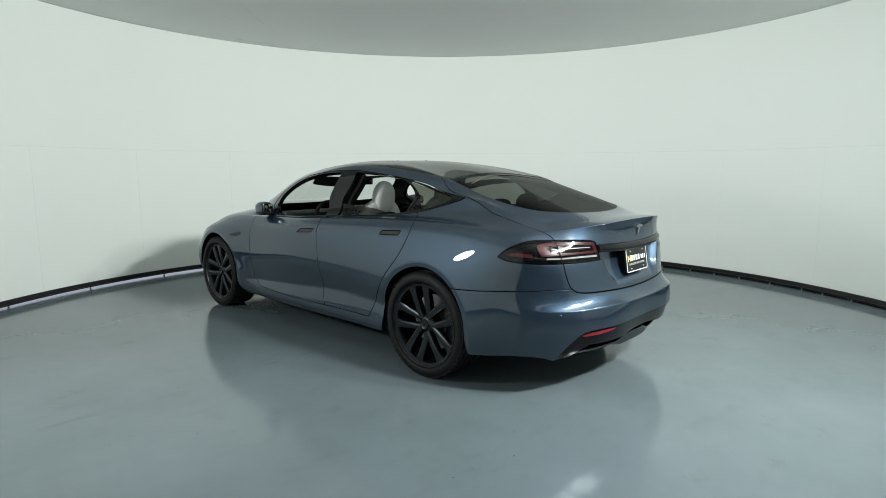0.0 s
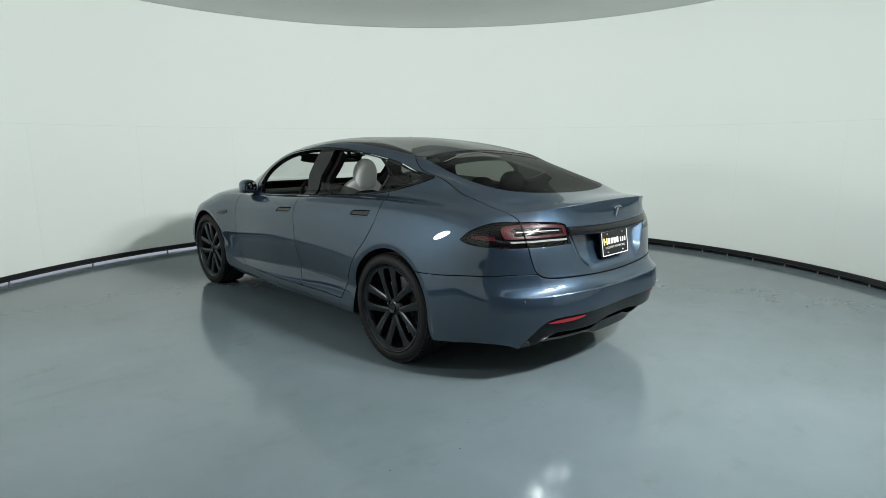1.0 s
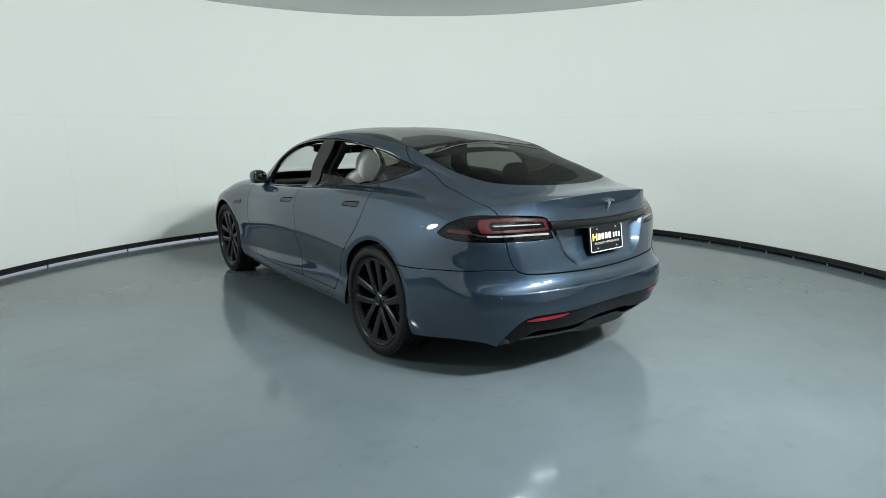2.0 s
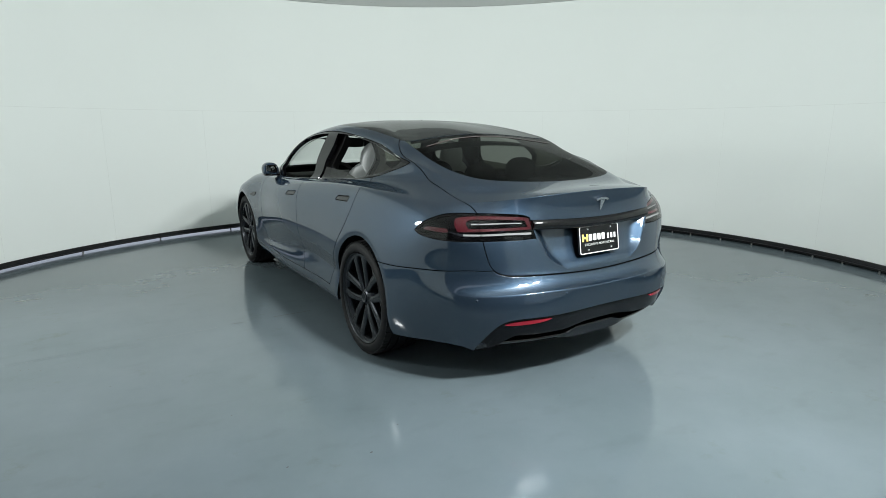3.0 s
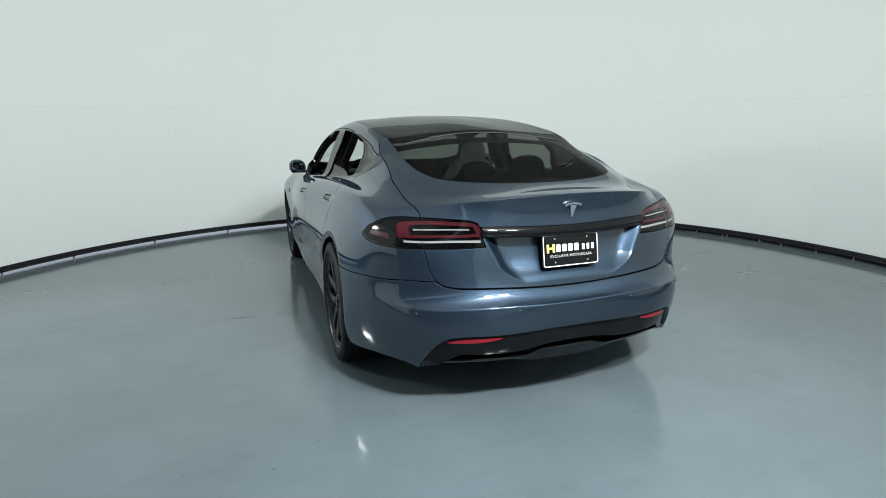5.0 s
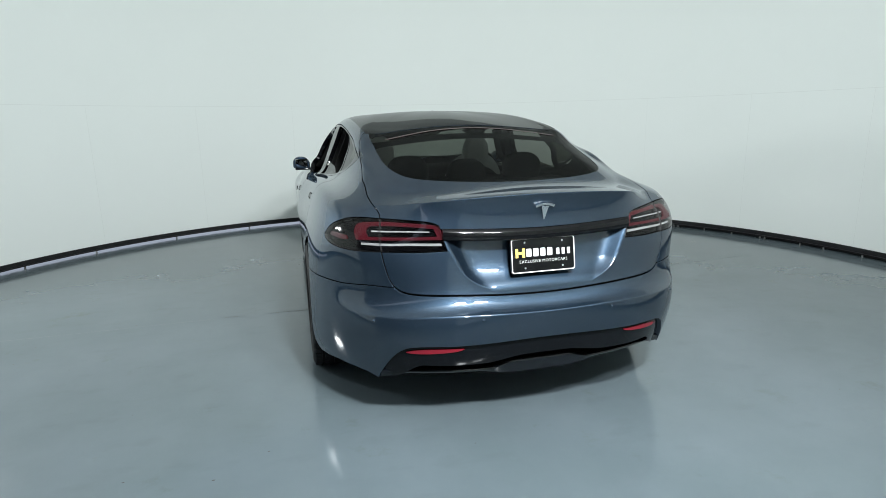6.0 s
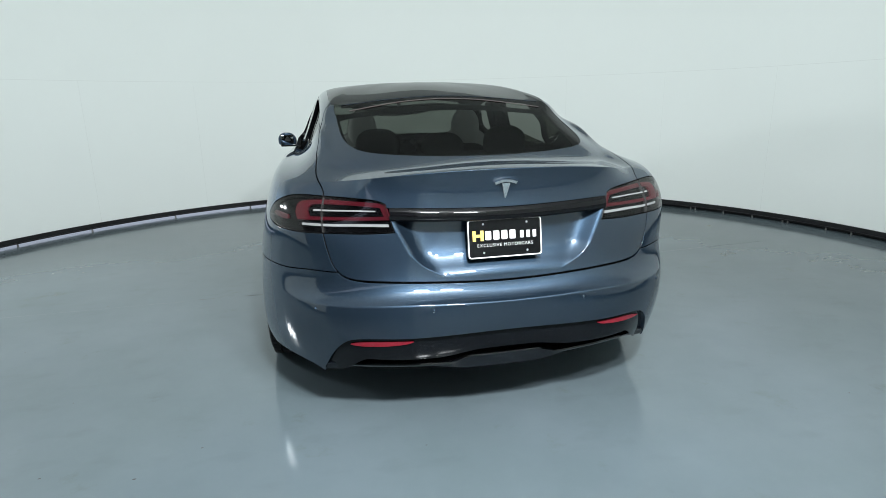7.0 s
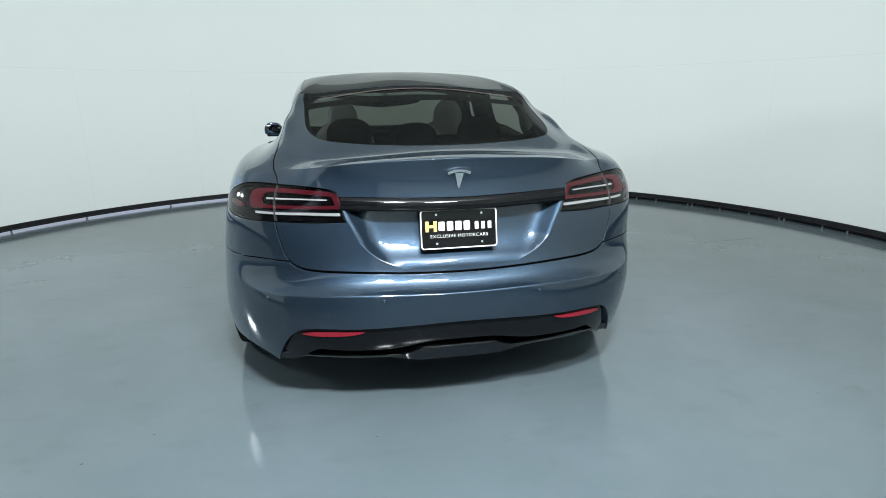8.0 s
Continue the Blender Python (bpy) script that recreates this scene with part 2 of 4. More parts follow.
# ---- marks of wear on floor and ceiling ----
M_CUT = mat("filled_saw_cut", (0.055, 0.066, 0.07), 0.6, grain=0.2, scale=30)
M_DIRT = mat("floor_dirt", (0.014, 0.015, 0.015), 0.7, grain=0.3, scale=80)
M_CHIP = mat("bare_concrete_chip", (0.34, 0.33, 0.26), 0.7, grain=0.2, scale=60)
WEAR = random.Random(4)


def streak(name, m, parent, pts, w, z):
    """A thin flat mark along points, uneven in width."""
    bm = bmesh.new()
    rows = []
    for (x, y), (px, py) in zip(pts, pts[1:] + [(2 * pts[-1][0] - pts[-2][0], 2 * pts[-1][1] - pts[-2][1])]):
        d = math.hypot(px - x, py - y)
        nx, ny = -(py - y) / d, (px - x) / d
        k = w * WEAR.uniform(0.4, 1.0)
        rows.append((bm.verts.new((x + nx * k, y + ny * k, z)), bm.verts.new((x - nx * k, y - ny * k, z))))
    for a, b in zip(rows, rows[1:]):
        bm.faces.new((a[0], a[1], b[1], b[0]))
    bmesh.ops.recalc_face_normals(bm, faces=bm.faces)
    return part(name, bm, m, parent)


def wander(x0, y0, x1, y1, n, off):
    return [(x0 + (x1 - x0) * i / n + WEAR.uniform(-off, off), y0 + (y1 - y0) * i / n + WEAR.uniform(-off, off)) for i in range(n + 1)]


def blot(name, m, parent, x, y, r, z, squash=1.0):
    """A small ragged flat spot."""
    bm = bmesh.new()
    bm.faces.new([bm.verts.new((x + r * WEAR.uniform(0.6, 1.1) * math.cos(k * math.pi / 5), y + squash * r * WEAR.uniform(0.6, 1.1) * math.sin(k * math.pi / 5), z)) for k in range(10)])
    return part(name, bm, m, parent)


streak("floor_crack", M_CUT, floor, wander(-3.9, 0.95, -1.7, 0.985, 46, 0.004), 0.0016, 0.0008)
streak("floor_crack", M_DIRT, floor, wander(-1.60, 1.0, -1.50, 0.995, 5, 0.003), 0.004, 0.0012)
streak("floor_crack", M_DIRT, floor, wander(-1.30, 0.993, -1.0, 0.99, 10, 0.003), 0.004, 0.0012)
streak("floor_crack", M_CUT, floor, wander(1.9, 1.23, 3.3, 1.335, 26, 0.004), 0.0025, 0.0008)
M_BORDER = mat("worn_floor_edge", (0.110, 0.138, 0.155), 0.2, grain=0.22, scale=5)
for a0, a1 in ((-72, -38), (-38, 24)):
    w = WEAR.uniform(0.16, 0.26)
    bm = bmesh.new()
    rows = []
    for i in range(41):
        a = radians(a0 + (a1 - a0) * i / 40)
        rows.append([bm.verts.new((RC[0] + r * math.cos(a), RC[1] + r * math.sin(a), 0.0006)) for r in (RR - w + WEAR.uniform(-0.012, 0.012), RR + 0.06)])
    for p, q in zip(rows, rows[1:]):
        bm.faces.new((p[0], p[1], q[1], q[0]))
    part("floor_border", bm, M_BORDER, floor)
for x, y, r in ((-1.45, -1.08, 0.008), (-1.80, -0.99, 0.007), (-0.36, -1.13, 0.005), (-1.24, -0.93, 0.006), (-1.9, -0.4, 0.005), (-1.6, -1.9, 0.006), (0.9, -1.9, 0.006), (1.6, -1.2, 0.006), (-2.4, 0.3, 0.006), (2.4, 0.4, 0.008), (-2.2, 1.02, 0.008), (-2.84, 0.84, 0.006), (-2.80, 0.83, 0.004), (-2.74, 0.77, 0.006), (-2.76, 0.5, 0.007), (-2.55, 0.7, 0.005)):
    blot("floor_speck", M_DIRT, floor, x, y, r, 0.0008, 0.6)
CZ = RH + 0.0025
streak("ceiling_scuff", M_STAIN, ceiling, wander(-0.45, 3.25, 0.23, 3.90, 12, 0.004), 0.005, CZ)
streak("ceiling_scuff", M_STAIN, ceiling, wander(0.66, 4.85, 0.86, 4.80, 8, 0.01), 0.012, CZ)
streak("ceiling_scuff", M_STAIN, ceiling, wander(-0.38, 3.85, -0.12, 3.92, 8, 0.01), 0.01, CZ)
blot("ceiling_scuff", M_STAIN, ceiling, 0.40, 4.86, 0.06, CZ, 0.6)
for x in (1.33, 1.39):
    blot("ceiling_scuff", M_STAIN, ceiling, x, 4.59, 0.025, CZ, 0.6)
blot("floor_chip", M_CHIP, floor, 3.3, 2.06, 0.03, 0.0008, 0.5)


# ---- car body: nested rings from the sill up to the roof ----
# stations: rear centre, rear, rear corner, haunch, rear wheel, rear door, front door, cowl side, front wheel, front corner, nose
RINGS = [
    [(0, -0.976, 0.213), (0.435, -0.96, 0.19), (0.725, -0.812, 0.159), (0.89, -0.505, 0.154), (0.945, -0.018, 0.157), (0.928, 0.808, 0.175), (0.94, 1.597, 0.182), (0.928, 2.29, 0.195), (0.924, 2.951, 0.207), (0.717, 3.591, 0.219), (0, 3.791, 0.23)],
    [(0, -1.069, 0.317), (0.431, -1.056, 0.31), (0.764, -0.848, 0.286), (0.957, -0.517, 0.275), (1.021, -0.038, 0.277), (0.984, 0.793, 0.274), (0.995, 1.586, 0.283), (0.987, 2.285, 0.306), (0.997, 2.951, 0.346), (0.82, 3.616, 0.375), (0, 3.901, 0.384)],
    [(0, -1.101, 0.473), (0.428, -1.085, 0.466), (0.776, -0.889, 0.451), (0.964, -0.553, 0.448), (1.03, -0.055, 0.452), (0.991, 0.781, 0.459), (0.999, 1.577, 0.468), (0.986, 2.281, 0.48), (1.009, 2.951, 0.528), (0.841, 3.6, 0.533), (0, 3.929, 0.537)],
    [(0, -1.102, 0.569), (0.421, -1.079, 0.577), (0.763, -0.895, 0.56), (0.95, -0.58, 0.596), (1.014, -0.071, 0.633), (1.006, 0.769, 0.619), (1.015, 1.569, 0.625), (0.993, 2.278, 0.633), (1.015, 2.953, 0.654), (0.82, 3.555, 0.636), (0, 3.917, 0.636)],
    [(0, -1.038, 0.63), (0.422, -1.014, 0.645), (0.741, -0.867, 0.657), (0.93, -0.609, 0.736), (0.988, -0.087, 0.783), (0.993, 0.761, 0.791), (1.015, 1.563, 0.787), (0.993, 2.278, 0.778), (1.006, 2.956, 0.776), (0.771, 3.53, 0.715), (0, 3.871, 0.682)],
    [(0, -1.023, 0.812), (0.424, -0.985, 0.824), (0.739, -0.858, 0.856), (0.903, -0.637, 0.889), (0.953, -0.095, 0.917), (0.962, 0.759, 0.923), (0.987, 1.56, 0.903), (0.974, 2.278, 0.877), (0.976, 2.956, 0.84), (0.719, 3.512, 0.748), (0, 3.824, 0.705)],
    [(0, -1.01, 0.975), (0.417, -0.971, 0.985), (0.685, -0.809, 0.977), (0.855, -0.627, 0.989), (0.905, -0.094, 1.024), (0.9, 0.764, 1.016), (0.926, 1.56, 0.972), (0.921, 2.277, 0.951), (0.917, 2.955, 0.883), (0.613, 3.51, 0.771), (0, 3.773, 0.719)],
    [(0, -1.035, 1.079), (0.41, -0.981, 1.062), (0.635, -0.784, 1.027), (0.782, -0.601, 1.032), (0.83, -0.081, 1.052), (0.815, 0.774, 1.042), (0.87, 1.564, 1.002), (0.877, 2.177, 0.977), (0.807, 2.892, 0.941), (0.456, 3.407, 0.814), (0, 3.618, 0.775)],
    [(0, -0.932, 1.087), (0.369, -0.906, 1.072), (0.579, -0.678, 1.058), (0.704, -0.478, 1.085), (0.744, -0.012, 1.105), (0.763, 0.786, 1.1), (0.834, 1.571, 1.068), (0.839, 2.13, 1.045), (0.606, 2.69, 1.01), (0.304, 2.85, 1.007), (0, 2.911, 1)],
    [(0, -0.711, 1.114), (0.291, -0.712, 1.111), (0.517, -0.63, 1.11), (0.646, -0.39, 1.141), (0.698, -0.055, 1.197), (0.735, 0.798, 1.179), (0.791, 1.58, 1.146), (0.797, 2.085, 1.1), (0.562, 2.592, 1.077), (0.276, 2.718, 1.066), (0, 2.754, 1.056)],
    [(0, -0.252, 1.251), (0.299, -0.262, 1.244), (0.518, -0.211, 1.238), (0.619, -0.064, 1.244), (0.673, 0.115, 1.25), (0.69, 0.806, 1.299), (0.741, 1.492, 1.273), (0.752, 1.992, 1.198), (0.518, 2.445, 1.16), (0.259, 2.546, 1.146), (0, 2.578, 1.132)],
    [(0, 0.285, 1.39), (0.307, 0.28, 1.374), (0.515, 0.208, 1.347), (0.591, 0.201, 1.343), (0.618, 0.394, 1.37), (0.628, 0.907, 1.412), (0.625, 1.351, 1.407), (0.613, 1.747, 1.36), (0.472, 1.995, 1.352), (0.261, 2.044, 1.35), (0, 2.063, 1.337)],
    [(0, 0.701, 1.452), (0.203, 0.703, 1.444), (0.306, 0.704, 1.441), (0.357, 0.754, 1.444), (0.386, 0.856, 1.451), (0.387, 1.007, 1.453), (0.369, 1.255, 1.452), (0.312, 1.451, 1.454), (0.209, 1.549, 1.457), (0.104, 1.597, 1.456), (0, 1.594, 1.451)],
    [(0, 0.942, 1.468), (0, 0.956, 1.468), (0, 0.98, 1.467), (0, 1.003, 1.468), (0, 1.037, 1.467), (0, 1.087, 1.468), (0, 1.158, 1.468), (0, 1.208, 1.469), (0, 1.254, 1.469), (0, 1.281, 1.47), (0, 1.297, 1.469)],
]
NET = np.array(RINGS)
NR, NS = NET.shape[:2]


def natural(n):
    """Second derivatives of a natural cubic spline through n knots, as a matrix on the knots."""
    a, b = np.zeros((n, n)), np.zeros((n, n))
    a[0, 0] = a[-1, -1] = 1
    for i in range(1, n - 1):
        a[i, i - 1:i + 2], b[i, i - 1:i + 2] = (1, 4, 1), (6, -12, 6)
    return np.linalg.solve(a, b)


def closed(n, sign):
    """The same round the mirrored ring: even for y and z, odd for x."""
    full = 2 * (n - 1)
    a, b, e = np.zeros((full, full)), np.zeros((full, full)), np.zeros((full, n))
    for i in range(full):
        for d, p, q in ((-1, 1, 6), (0, 4, -12), (1, 1, 6)):
            a[i, (i + d) % full] += p
            b[i, (i + d) % full] += q
    e[:n] = np.eye(n)
    for i in range(n, full):
        e[i, full - i] = sign
    return (np.linalg.solve(a, b) @ e)[:n]


def weights(s, second):
    """Rows that give the spline at the places s, from its knots."""
    n = len(second)
    i = np.clip(np.floor(s).astype(int), 0, n - 2)
    t = (s - i)[:, None]
    q = 1 - t
    one = np.eye(n)
    return q * one[i] + t * one[i + 1] + ((q ** 3 - q) * second[i] + (t ** 3 - t) * second[i + 1]) / 6


EVEN, ODD, SMOOTH = closed(NS, 1), closed(NS, -1), natural(NR)
EDGES = (0, 3, 7, NR - 1)
BLOCKS = [natural(b - a + 1) for a, b in zip(EDGES, EDGES[1:])]


def crease_weights(s):
    out = np.zeros((len(s), NR))
    for (a, b), second in zip(zip(EDGES, EDGES[1:]), BLOCKS):
        m = (s >= a) & ((s < b) | (b == NR - 1))
        out[m, a:b + 1] = weights(s[m] - a, second)
    return out


def ramp01(x, a, b):
    t = np.clip((x - a) / (b - a), 0, 1)
    return t * t * (3 - 2 * t)


def ease(x, h):
    """0 below, x above, with a round start h wide."""
    return np.where(x < -h, 0.0, np.where(x > h, x, (x + h) ** 2 / (4 * h)))


def evaluate(u, v):
    """Places on the right half of the body at station u and ring v (flat arrays); u below 0 is the left half."""
    u, v = np.asarray(u, float), np.asarray(v, float)
    flip = np.where(u < 0, -1.0, 1.0)
    u = np.clip(np.abs(u), 0, NS - 1)
    v = np.clip(v, 0, NR - 1)
    w = (1 - ramp01(u, 2.0, 2.9))[:, None]
    rows = (1 - w) * weights(v, SMOOTH) + w * crease_weights(v)
    even, odd = weights(u, EVEN), weights(u, ODD)
    p = np.empty((len(u), 3))
    for k in range(3):
        p[:, k] = np.einsum("mr,ms,rs->m", rows, odd if k == 0 else even, NET[:, :, k], optimize=True)
    x, y, z = p.T
    # hollow round the number plate, below the gloss bar
    a = (0.358 + (z - 0.722) * 0.49 - x) / 1.114
    b = z - 0.679
    a, b = ease(a, 0.010), ease(b, 0.020)
    r = 0.085
    near = np.where((a < r) & (b < r), r - np.hypot(np.maximum(r - a, 0), np.maximum(r - b, 0)), np.minimum(a, b))
    flank, bed = 1.15 * np.maximum(near, 1e-5), np.maximum(0.070 * (1 - np.exp(-b / 0.05)), 1e-5)
    hollow = (flank ** -4 + bed ** -4) ** -0.25
    y = y + hollow * (z < 0.893) * (y < -0.7) * (v > 3.6)
    # waist along the foot of the doors
    line = np.interp(y, (0.40, 0.60, 0.85, 1.1, 1.6, 2.05, 2.5), (0.434, 0.449, 0.46, 0.455, 0.418, 0.387, 0.356))
    side = ramp01(y, 0.0, 0.3) * (1 - ramp01(y, 2.1, 2.6)) * (x > 0.8)
    tuck = np.where(z > line, np.clip(1 - (z - line) / 0.22, 0, 1) ** 2, np.clip((z - 0.26) / (line - 0.26), 0, 1))
    x = x - 0.030 * side * tuck
    # bevelled edge of the wheel arches
    for c, r in ((0.02, 0.384), (2.935, 0.388)):
        d = np.hypot(y - c, np.maximum(z - 0.366, 0)) - r
        x = x + np.where((x > 0.8) & (d > -0.2), -0.24 * ease(0.034 - d, 0.006), 0)
    return np.stack([x * flip, y, z], 1)


def sheet(us, vs):
    """A grid of the body surface: place, normal and (u, v) of each vertex, and its triangles."""
    us, vs = np.asarray(us), np.asarray(vs)
    n, k = len(us), len(vs)
    uu, vv = np.meshgrid(us, vs, indexing="ij")
    p = evaluate(uu.ravel(), vv.ravel()).reshape(n, k, 3)
    nm = np.cross(np.gradient(p, axis=0), np.gradient(p, axis=1))
    nm[us <= 1e-9, :, 0] = 0
    nm[us >= NS - 1 - 1e-9, :, 0] = 0
    nm /= np.linalg.norm(nm, axis=2, keepdims=True) + 1e-12
    data = np.concatenate([p.reshape(-1, 3), nm.reshape(-1, 3), uu.reshape(-1, 1), vv.reshape(-1, 1)], 1)
    i, j = np.meshgrid(np.arange(n - 1), np.arange(k - 1), indexing="ij")
    a = (i * k + j).ravel()
    tris = np.concatenate([np.stack([a, a + k, a + k + 1], 1), np.stack([a, a + k + 1, a + 1], 1)])
    return data, tris


def steps(*runs):
    """Sample places: (start, end, count) for each run."""
    out = [np.linspace(a, b, c, endpoint=False) for a, b, c in runs]
    return np.concatenate(out + [[runs[-1][1]]])


def curve(points, per=8):
    """A smooth open line through points."""
    k = np.array(points, float)
    if len(k) < 3:
        return np.linspace(k[0], k[-1], per * 2)
    k = np.vstack([2 * k[0] - k[1], k, 2 * k[-1] - k[-2]])
    t = np.linspace(0, 1, per, endpoint=False)[:, None]
    out = []
    for i in range(1, len(k) - 2):
        a, b, c, d = k[i - 1:i + 3]
        out.append(0.5 * (2 * b + (c - a) * t + (2 * a - 5 * b + 4 * c - d) * t ** 2 + (3 * b - a - 3 * c + d) * t ** 3))
    return np.vstack(out + [k[-2:-1]])


def outline(*runs):
    """A closed outline out of smooth runs that meet in corners."""
    pts = np.vstack([curve(r) for r in runs])
    keep = np.r_[True, np.abs(np.diff(pts, axis=0)).sum(1) > 1e-6]
    return pts[keep]


def distance(data, poly):
    """Metres from each vertex to an outline in (u, v): below 0 inside it."""
    uv = data[:, 6:8]
    lo, hi = poly.min(0) - 0.35, poly.max(0) + 0.35
    near = np.where(((uv > lo) & (uv < hi)).all(1))[0]
    out = np.full(len(data), 1.0)
    if not len(near):
        return out
    q = uv[near]
    nxt = np.roll(poly, -1, 0)
    inside = np.zeros(len(near), bool)
    for (x0, y0), (x1, y1) in zip(poly, nxt):
        if y0 != y1:
            hit = ((q[:, 1] < y0) != (q[:, 1] < y1)) & (q[:, 0] < (x1 - x0) * (q[:, 1] - y0) / (y1 - y0) + x0)
            inside ^= hit
    a = evaluate(poly[:, 0], poly[:, 1])
    ab = np.roll(a, -1, 0) - a
    p = data[near, :3]
    best = np.full(len(near), 9.0)
    for s, e in zip(a, ab):
        t = np.clip(((p - s) @ e) / max(e @ e, 1e-12), 0, 1)
        best = np.minimum(best, ((p - s - t[:, None] * e) ** 2).sum(1))
    out[near] = np.sqrt(best) * np.where(inside, -1, 1)
    return out


def clip(data, tris, f):
    """The part of a sheet where f is below 0, cut cleanly along f = 0."""
    f = np.where(np.abs(f) < 1e-7, 1e-7, f)
    ins = f < 0
    count = ins[tris].sum(1)
    whole = tris[count == 3]
    mixed = tris[(count == 1) | (count == 2)]
    if not len(mixed):
        return pack(data, whole)
    lone = np.where(ins[mixed].sum(1) == 1, np.argmax(ins[mixed], 1), np.argmin(ins[mixed], 1))
    r = np.arange(len(mixed))
    a, b, c = mixed[r, lone], mixed[r, (lone + 1) % 3], mixed[r, (lone + 2) % 3]

    def cut(p, q):
        lo, hi = np.minimum(p, q), np.maximum(p, q)
        return lo.astype(np.int64) * len(data) + hi

    keys = np.concatenate([cut(a, b), cut(a, c)])
    uniq, inv = np.unique(keys, return_inverse=True)
    lo, hi = uniq // len(data), uniq % len(data)
    t = (f[lo] / (f[lo] - f[hi]))[:, None]
    fresh = data[lo] * (1 - t) + data[hi] * t
    ab, ac = inv[:len(a)] + len(data), inv[len(a):] + len(data)
    one = ins[a]
    new_tris = [np.stack([a, ab, ac], 1)[one], np.stack([ab, b, c], 1)[~one], np.stack([ab, c, ac], 1)[~one]]
    return pack(np.vstack([data, fresh]), np.vstack([whole] + new_tris))


def pack(data, tris):
    used, inv = np.unique(tris, return_inverse=True)
    return data[used], inv.reshape(-1, 3)


def panel(name, m, parent, base, keep=(), cut=(), fields=(), gap=0.0039, lift=0.0, depth=0.014, sides=("left", "right"), label="", edge=None):
    """Cuts a panel out of a sheet. keep, cut: outlines; fields: functions of the places, kept where below 0.
    sides: left, right, or both in one piece. Returns the objects made."""
    data, tris = base
    for poly in keep:
        data, tris = clip(data, tris, distance(data, poly) + gap)
    for poly in cut:
        data, tris = clip(data, tris, gap - distance(data, poly))
    for fn in fields:
        data, tris = clip(data, tris, fn(data[:, :3]) + gap)
    made = []
    p, nm = data[:, :3] + lift * data[:, 3:6], data[:, 3:6]
    nm = nm / (np.linalg.norm(nm, axis=1, keepdims=True) + 1e-12)
    mirror = np.array([-1.0, 1, 1])
    for s in sides:
        if s == "right":
            q, qn, f = p, nm, tris
        elif s == "left":
            q, qn, f = p * mirror, nm * mirror, tris[:, ::-1]
        else:
            mid = np.abs(data[:, 0]) < 1e-6
            other = np.where(mid, np.arange(len(p)), len(p) + np.arange(len(p)))
            q, qn = np.vstack([p, p * mirror]), np.vstack([nm, nm * mirror])
            f = np.vstack([tris, other[tris[:, ::-1]]])
        skin = len(f)
        if depth:
            e = np.concatenate([f[:, [0, 1]], f[:, [1, 2]], f[:, [2, 0]]])
            key = np.sort(e, 1)
            key = key[:, 0].astype(np.int64) * len(q) + key[:, 1]
            _, first, number = np.unique(key, return_index=True, return_counts=True)
            rim = e[first[number == 1]]
            ids, inv = np.unique(rim, return_inverse=True)
            inv = inv.reshape(-1, 2)
            along = q[rim[:, 1]] - q[rim[:, 0]]
            side = np.cross(along, qn[rim[:, 0]] + qn[rim[:, 1]])
            away = np.zeros((len(ids), 3))
            np.add.at(away, inv[:, 0], side)
            np.add.at(away, inv[:, 1], side)
            away /= np.linalg.norm(away, axis=1, keepdims=True) + 1e-9
            roll = 0.0013 if edge is not None else 0.0
            n0, k = len(q), len(ids)
            rounded = q[ids] + roll * (away - qn[ids])
            turned = qn[ids] + 1.6 * away
            turned /= np.linalg.norm(turned, axis=1, keepdims=True) + 1e-9
            q = np.vstack([q, rounded, rounded, rounded - depth * qn[ids]])
            qn = np.vstack([qn, turned, away, away])
            mid_, top, low = n0 + inv, n0 + k + inv, n0 + 2 * k + inv
            if roll:
                f = np.vstack([f, np.stack([rim[:, 1], rim[:, 0], mid_[:, 0]], 1), np.stack([rim[:, 1], mid_[:, 0], mid_[:, 1]], 1)])
                skin = len(f)
            f = np.vstack([f, np.stack([top[:, 1], top[:, 0], low[:, 0]], 1), np.stack([top[:, 1], low[:, 0], low[:, 1]], 1)])
        used, inv = np.unique(f, return_inverse=True)
        q, qn, f = q[used], qn[used], inv.reshape(-1, 3)
        me = bpy.data.meshes.new(name)
        me.vertices.add(len(q))
        me.vertices.foreach_set("co", q.ravel())
        me.loops.add(len(f) * 3)
        me.loops.foreach_set("vertex_index", f.ravel().astype(np.int32))
        me.polygons.add(len(f))
        me.polygons.foreach_set("loop_start", np.arange(0, len(f) * 3, 3, dtype=np.int32))
        me.update(calc_edges=True)
        me.validate()
        me.polygons.foreach_set("use_smooth", np.ones(len(me.polygons), bool))
        if len(me.vertices) == len(q):
            me.normals_split_custom_set_from_vertices(qn.tolist())
        me.materials.append(m)
        if depth and edge is not None:
            me.materials.append(edge)
            if len(me.polygons) == len(f):
                me.polygons.foreach_set("material_index", (np.arange(len(f)) >= skin).astype(np.int32))
        ob = new(name, me)
        ob.parent = parent
        made.append(tagged(ob, label))
    return made


# ---- the car's panels ----
car = tagged(new("car"), "dark blue-grey metallic saloon car parked with its side windows open", "car")
MAIN = sheet(steps((0, 4, 150), (4, 8, 150), (8, 10, 30)), steps((0, 8, 120), (8, 11, 54), (11, 13, 16)))
FINE = sheet(steps((0.9, 3.3, 330)), steps((4.7, 6.2, 150)))
TAIL = sheet(steps((0, 1.3, 150), (1.3, 4, 100)), steps((3.9, 5.9, 150), (5.9, 8, 50), (8, 11, 60)))
LOW = sheet(steps((0, 2.2, 200)), steps((0, 2.0, 90)))

